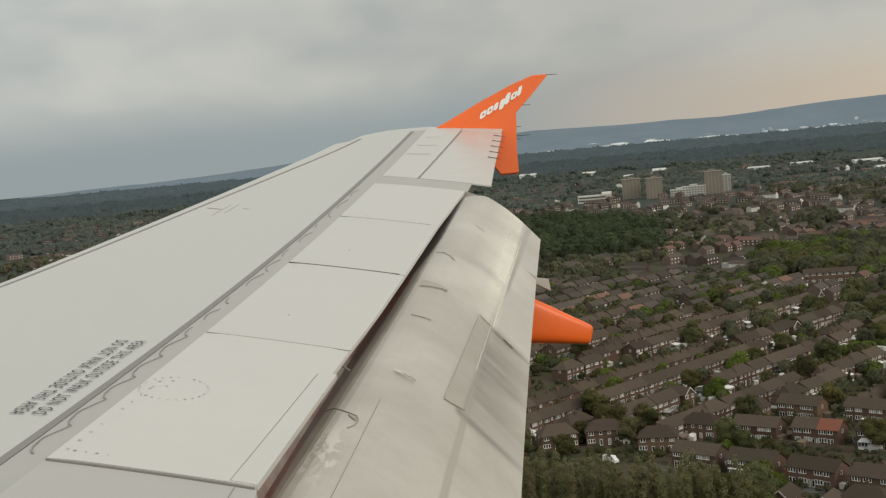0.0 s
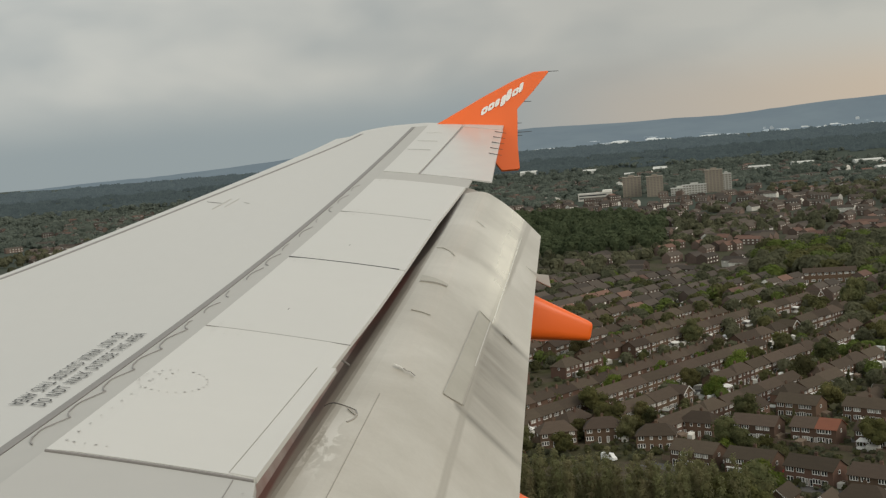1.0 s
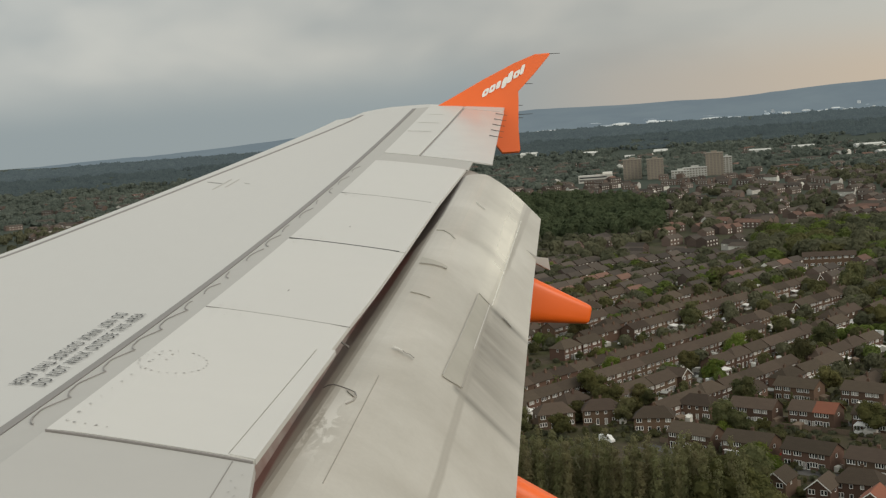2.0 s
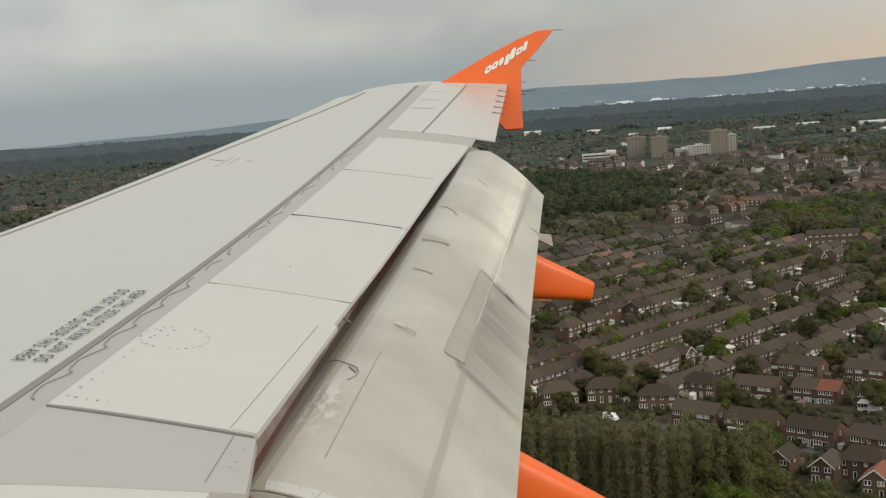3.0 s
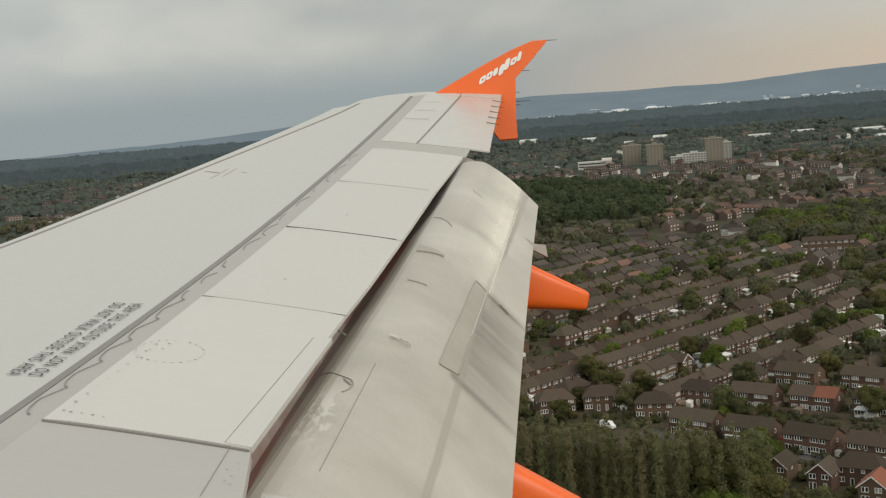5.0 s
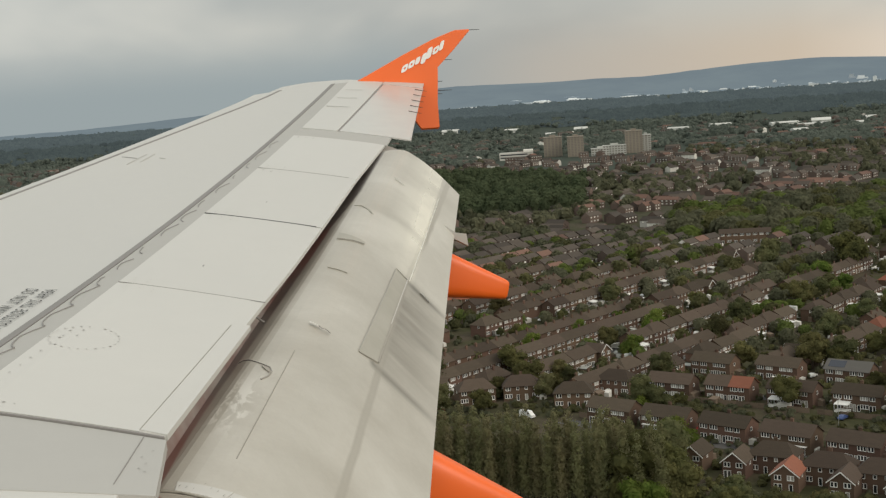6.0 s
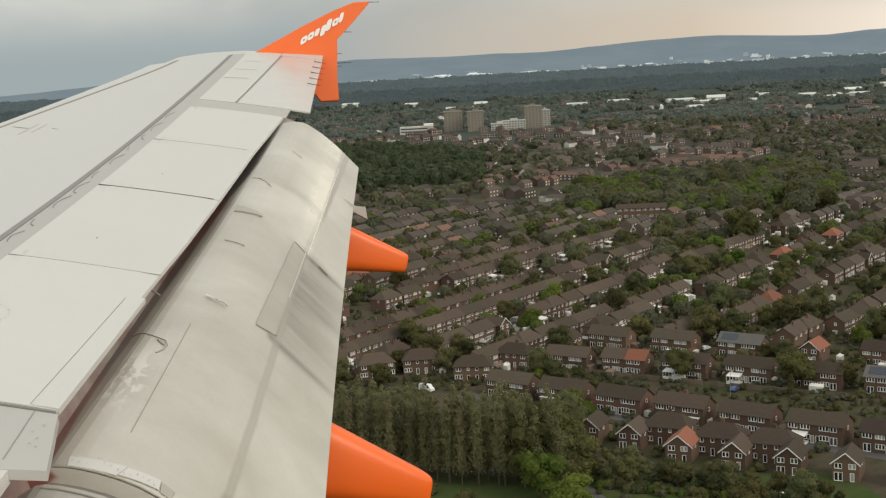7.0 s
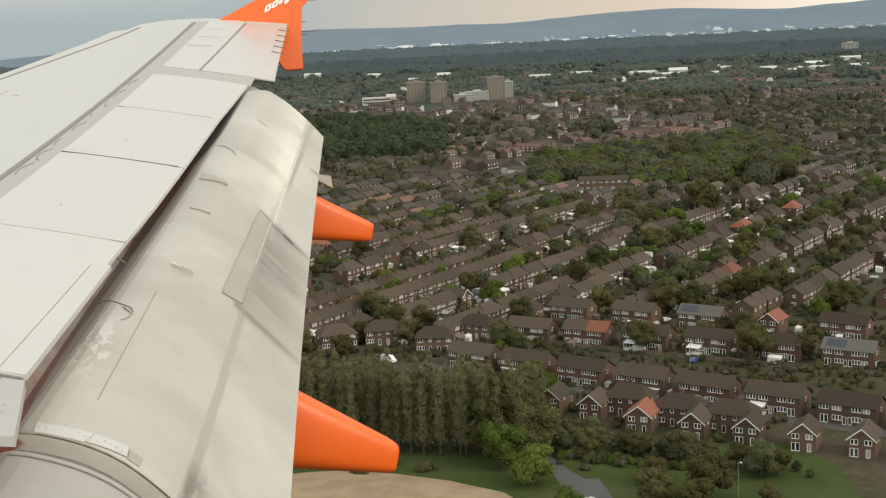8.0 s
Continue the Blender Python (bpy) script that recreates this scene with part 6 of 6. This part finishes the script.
# larger pale blocks that stand out of the far city
for a, r, w, t in ((-20.6, 4330, 34, 20), (-20.2, 4345, 22, 26), (-16.2, 4310, 40, 9), (-15.0, 4300, 34, 8), (-13.6, 4300, 14, 16), (-13.3, 4320, 10, 14), (-18.4, 4330, 16, 9), (-23.5, 4380, 30, 14), (-25.2, 4390, 36, 12), (-26.4, 4380, 16, 18), (-7.2, 4280, 60, 7), (-8.6, 4290, 44, 9)):
    x, y = r * math.cos(radians(a)), r * math.sin(radians(a))
    h = thing("city_building", "large pale city block far off in haze", "building", group="far city buildings", m=pose(x, y, plain_z(x, y), 0, 0, a + 90))
    bm = bmesh.new()
    box(bm, -w / 2, 0, -4, w / 2, w * 0.5, t * 0.7)
    box(bm, -w / 5, 1, t * 0.7, w / 2.4, w * 0.4, t)
    bmesh.ops.recalc_face_normals(bm, faces=bm.faces)
    part("wall", bm, CITY_WHITE if w > 30 else CITY, h)
    bm = bmesh.new()
    for k in range(3):
        box(bm, -w / 2 + 1, -0.4, t * 0.7 * (k + 0.4) / 3, w / 2 - 1, 0.1, t * 0.7 * (k + 0.7) / 3)
    bmesh.ops.recalc_face_normals(bm, faces=bm.faces)
    part("window_band", bm, CITY, h)

# red brick hall with a flat overhanging roof, behind the tree belt
hall = thing("brick_hall", "red brick hall with flat grey overhanging roof", "building", m=pose(369, 34, 0, 0, 0, -98))
bm = bmesh.new()
box(bm, -18, 0, 0, 15, 22, 7.6)
bmesh.ops.recalc_face_normals(bm, faces=bm.faces)
part("wall", bm, RED_BRICK, hall)
bm = bmesh.new()
box(bm, -19, -1.6, 7.6, 16.5, 23, 8.0)
box(bm, -12, 4, 8.0, 8, 16, 10.0)
bmesh.ops.recalc_face_normals(bm, faces=bm.faces)
part("roof", bm, FLAT_ROOF, hall)
for i in range(6):
    add_window(hall, "tall", -14 + 5 * i, 0, 3.0)

# ---- vehicles ----
GLASS = material("car_glass", (0.02, 0.022, 0.025), 0.1, fine=1, fine_amount=0.1, spec=0.8)
TYRE = material("tyre", (0.03, 0.03, 0.03), 0.8, fine=5, fine_amount=0.1)
CAR_PAINTS = [material("car_paint", c, 0.3, fine=2, fine_amount=0.03, broad=0.5, broad_amount=0.04) for c in ((0.75, 0.75, 0.74), (0.45, 0.46, 0.47), (0.06, 0.065, 0.075), (0.30, 0.03, 0.03), (0.05, 0.08, 0.2))]


def vehicle(name, label, category, paint, side, glass, wide, wheels, tyre):
    """Body swept across from a side outline; side windows and wheels as parts."""
    h = thing(name, label, category, group="parked vehicles")
    loops = []
    for k, (t, w) in enumerate(((-1, 0.86), (-0.93, 1.0), (0.93, 1.0), (1, 0.86))):
        cz = 0.75
        loops.append([(x * (0.98 if w < 1 else 1), t * wide / 2 * (1.0 if z < 1.0 else 0.86), cz + (z - cz) * (0.96 if w < 1 else 1)) for x, z in side])
    part("body", loft(loops), paint, h)
    for sy in (-1, 1):
        bm = bmesh.new()
        vs = [bm.verts.new((x, sy * (wide / 2 * 0.885 + 0.012), z)) for x, z in glass]
        bm.faces.new(vs if sy > 0 else vs[::-1])
        part("side_window", bm, GLASS, h)
        for x in wheels:
            bm = bmesh.new()
            rod(bm, (x, sy * wide / 2 * 1.01, tyre), (x, sy * wide / 2 * 0.8, tyre), tyre, tyre, 12)
            part("wheel", bm, TYRE, h)
    return h


CAR_SIDE = ((-2.1, 0.35), (-2.15, 0.75), (-1.95, 0.95), (-1.35, 1.35), (-0.6, 1.47), (0.35, 1.42), (1.05, 0.98), (1.9, 0.82), (2.15, 0.6), (2.1, 0.3))
CAR_GLASS = ((-1.5, 0.98), (-1.2, 1.32), (-0.5, 1.40), (0.3, 1.35), (0.85, 0.98))
VAN_SIDE = ((-2.6, 0.35), (-2.62, 2.2), (-2.4, 2.4), (1.3, 2.4), (1.9, 1.5), (2.55, 1.15), (2.6, 0.4))
VAN_GLASS = ((0.7, 1.4), (0.7, 2.1), (1.25, 2.1), (1.7, 1.4))
FLEET = [vehicle("car", lab, "car", p, CAR_SIDE, CAR_GLASS, 1.75, (-1.3, 1.35), 0.32) for lab, p in zip(("white parked hatchback car", "silver grey parked hatchback car", "dark parked hatchback car", "red parked hatchback car", "blue parked hatchback car"), CAR_PAINTS)]
FLEET.append(vehicle("van", "white parked panel van", "van", CAR_PAINTS[0], VAN_SIDE, VAN_GLASS, 2.0, (-1.7, 1.6), 0.36))
parked = set()


def park(i, x, y, turn):
    if i not in parked:
        parked.add(i)
        FLEET[i].matrix_basis = pose(x, y, 0.08, 0, 0, turn)
    else:
        copy_thing(FLEET[i], pose(x, y, 0.08, 0, 0, turn))


park(1, 264, -101.5, 35)
park(5, 402, -72, -135)
park(0, 647, -172, -43)
for i in range(170):
    r = rnd.uniform(350, 760)
    a = radians(rnd.uniform(-26.5, 0))
    x, y = r, r * math.tan(a)
    if not is_free(x, y, 7.0) or open_land(x, y) or (x < 400 and y > -100):
        continue
    park(rnd.choice((0, 0, 0, 1, 1, 2, 3, 4, 5)), x, y, rnd.choice((-43, 47, 137)) + rnd.uniform(-8, 8))
for i in range(len(FLEET)):
    if i not in parked:
        park(i, 500 + 8 * i, -150, 47)

# ---- street furniture and garden bits ----
STEEL = material("lamp_steel", (0.35, 0.35, 0.34), 0.5, metal=0.6, fine=8, fine_amount=0.1)


def street_lamp(x, y):
    h = thing("street_lamp", "tall grey steel street lamp", "street lamp", m=pose(x, y, 0))
    bm = bmesh.new()
    rod(bm, (0, 0, 0), (0, 0, 8.6), 0.10, 0.06, 8)
    part("pole", bm, STEEL, h)
    bm = bmesh.new()
    rod(bm, (0, 0, 8.5), (-1.4, 0, 8.9), 0.05, 0.04)
    part("arm", bm, STEEL, h)
    bm = bmesh.new()
    box(bm, -2.0, -0.15, 8.82, -1.3, 0.15, 9.0)
    bmesh.ops.recalc_face_normals(bm, faces=bm.faces)
    part("lantern", bm, SHED_WHITE, h)


street_lamp(258, -133)
street_lamp(362, -158)


def garden_shed(x, y, turn, mat, label):
    h = thing("garden_shed", label, "garden shed", group="garden sheds", m=pose(x, y, 0, 0, 0, turn))
    bm = bmesh.new()
    walls(bm, -1.5, 0, 1.5, 2.2, 2.0, 0.6)
    bmesh.ops.recalc_face_normals(bm, faces=bm.faces)
    part("wall", bm, mat, h)
    bm = bmesh.new()
    gable_roof(bm, -1.5, 0, 1.5, 2.2, 2.0, 0.6, 0.15)
    part("roof", bm, FLAT_ROOF, h)
    add_window(h, "door", 0.4, 0, 0.0)


BLUE_WOOD = material("blue_wood", (0.08, 0.16, 0.30), 0.8, fine=3, fine_amount=0.15)
for i in range(90):
    x, y = rnd.choice(home_spots[:220])
    x, y = x + rnd.uniform(-14, 14), y + rnd.uniform(-14, 14)
    if is_free(x, y, 7.2) and x > 300 and not (x < 400 and y > -100):
        garden_shed(x, y, rnd.choice((47, 137, 227)), BLUE_WOOD if i == 7 else rnd.choice((FENCE_WOOD, FENCE_WOOD, FRAME_WHITE)), "blue painted garden shed" if i == 7 else "small garden shed with a felt roof")

# long garden fences between the rows
for (ax, ay), (bx, by) in (((398, -88), (300, -184)), ((436, -92), (372, -200)), ((455, -60), (560, -158)), ((436, -104), (500, -170)), ((420, -110), (352, -190)), ((600, -108), (690, -192))):
    a, b = Vector((ax, ay)), Vector((bx, by))
    n = int((b - a).length // 2.4)
    h = thing("garden_fence", "weathered brown timber garden fence", "fence", group="garden fences", m=pose(ax, ay, 0, 0, 0, math.degrees(math.atan2(by - ay, bx - ax))))
    for i in range(n):
        if rnd.random() < 0.2:
            continue
        bm = bmesh.new()
        box(bm, 2.4 * i, -0.03, 0.0, 2.4 * i + 2.36, 0.03, rnd.uniform(1.6, 1.85))
        bmesh.ops.recalc_face_normals(bm, faces=bm.faces)
        part("fence_panel", bm, FENCE_WOOD, h)

# streets between the rows
for a, b in (((395, -82), (285, -190)), ((432, -112), (360, -208)), ((440, -62), (585, -198)), ((430, -110), (520, -195)), ((580, -95), (720, -226)), ((480, -30), (640, -180))):
    strip_road("road", a, b, 5.5, ASPHALT, "narrow grey residential street")


# small white lean-tos, porches and summer houses in the back gardens, too small and many to tell apart
rnd = random.Random(47)
V, F, M = [], [], []
while len(V) < 8 * 1300:
    hx, hy = rnd.choice(home_spots)
    turn = radians(rnd.choice((47, 137, 227, 317)) + rnd.uniform(-6, 6))
    x, y = hx + rnd.uniform(5.5, 9.5) * math.cos(turn), hy + rnd.uniform(5.5, 9.5) * math.sin(turn)
    if x < 325 or open_land(x, y) or (x < 400 and y > -100):
        continue
    w, d, t = rnd.uniform(0.8, 2.2), rnd.uniform(0.7, 1.4), rnd.uniform(1.6, 2.6)
    c, q = math.cos(turn), math.sin(turn)
    base = len(V)
    for px, py, pz in ((-d, -w, 0), (d, -w, 0), (d, w, 0), (-d, w, 0), (-d, -w, t), (d, -w, t * 0.8), (d, w, t * 0.8), (-d, w, t)):
        V.append((x + px * c - py * q, y + px * q + py * c, pz))
    tone = 0 if rnd.random() < 0.7 else 1
    for f in ((0, 1, 5, 4), (1, 2, 6, 5), (2, 3, 7, 6), (3, 0, 4, 7), (4, 5, 6, 7)):
        F.append(tuple(base + i for i in f))
        M.append(tone)
me = bpy.data.meshes.new("garden_outbuildings")
me.from_pydata(V, [], F)
me.materials.append(FAR_WHITE)
me.materials.append(FENCE_WOOD)
me.polygons.foreach_set("material_index", M)
tagged(new("garden_outbuildings", me), "small white and brown lean-tos in back gardens", "outbuildings", kind="stuff")
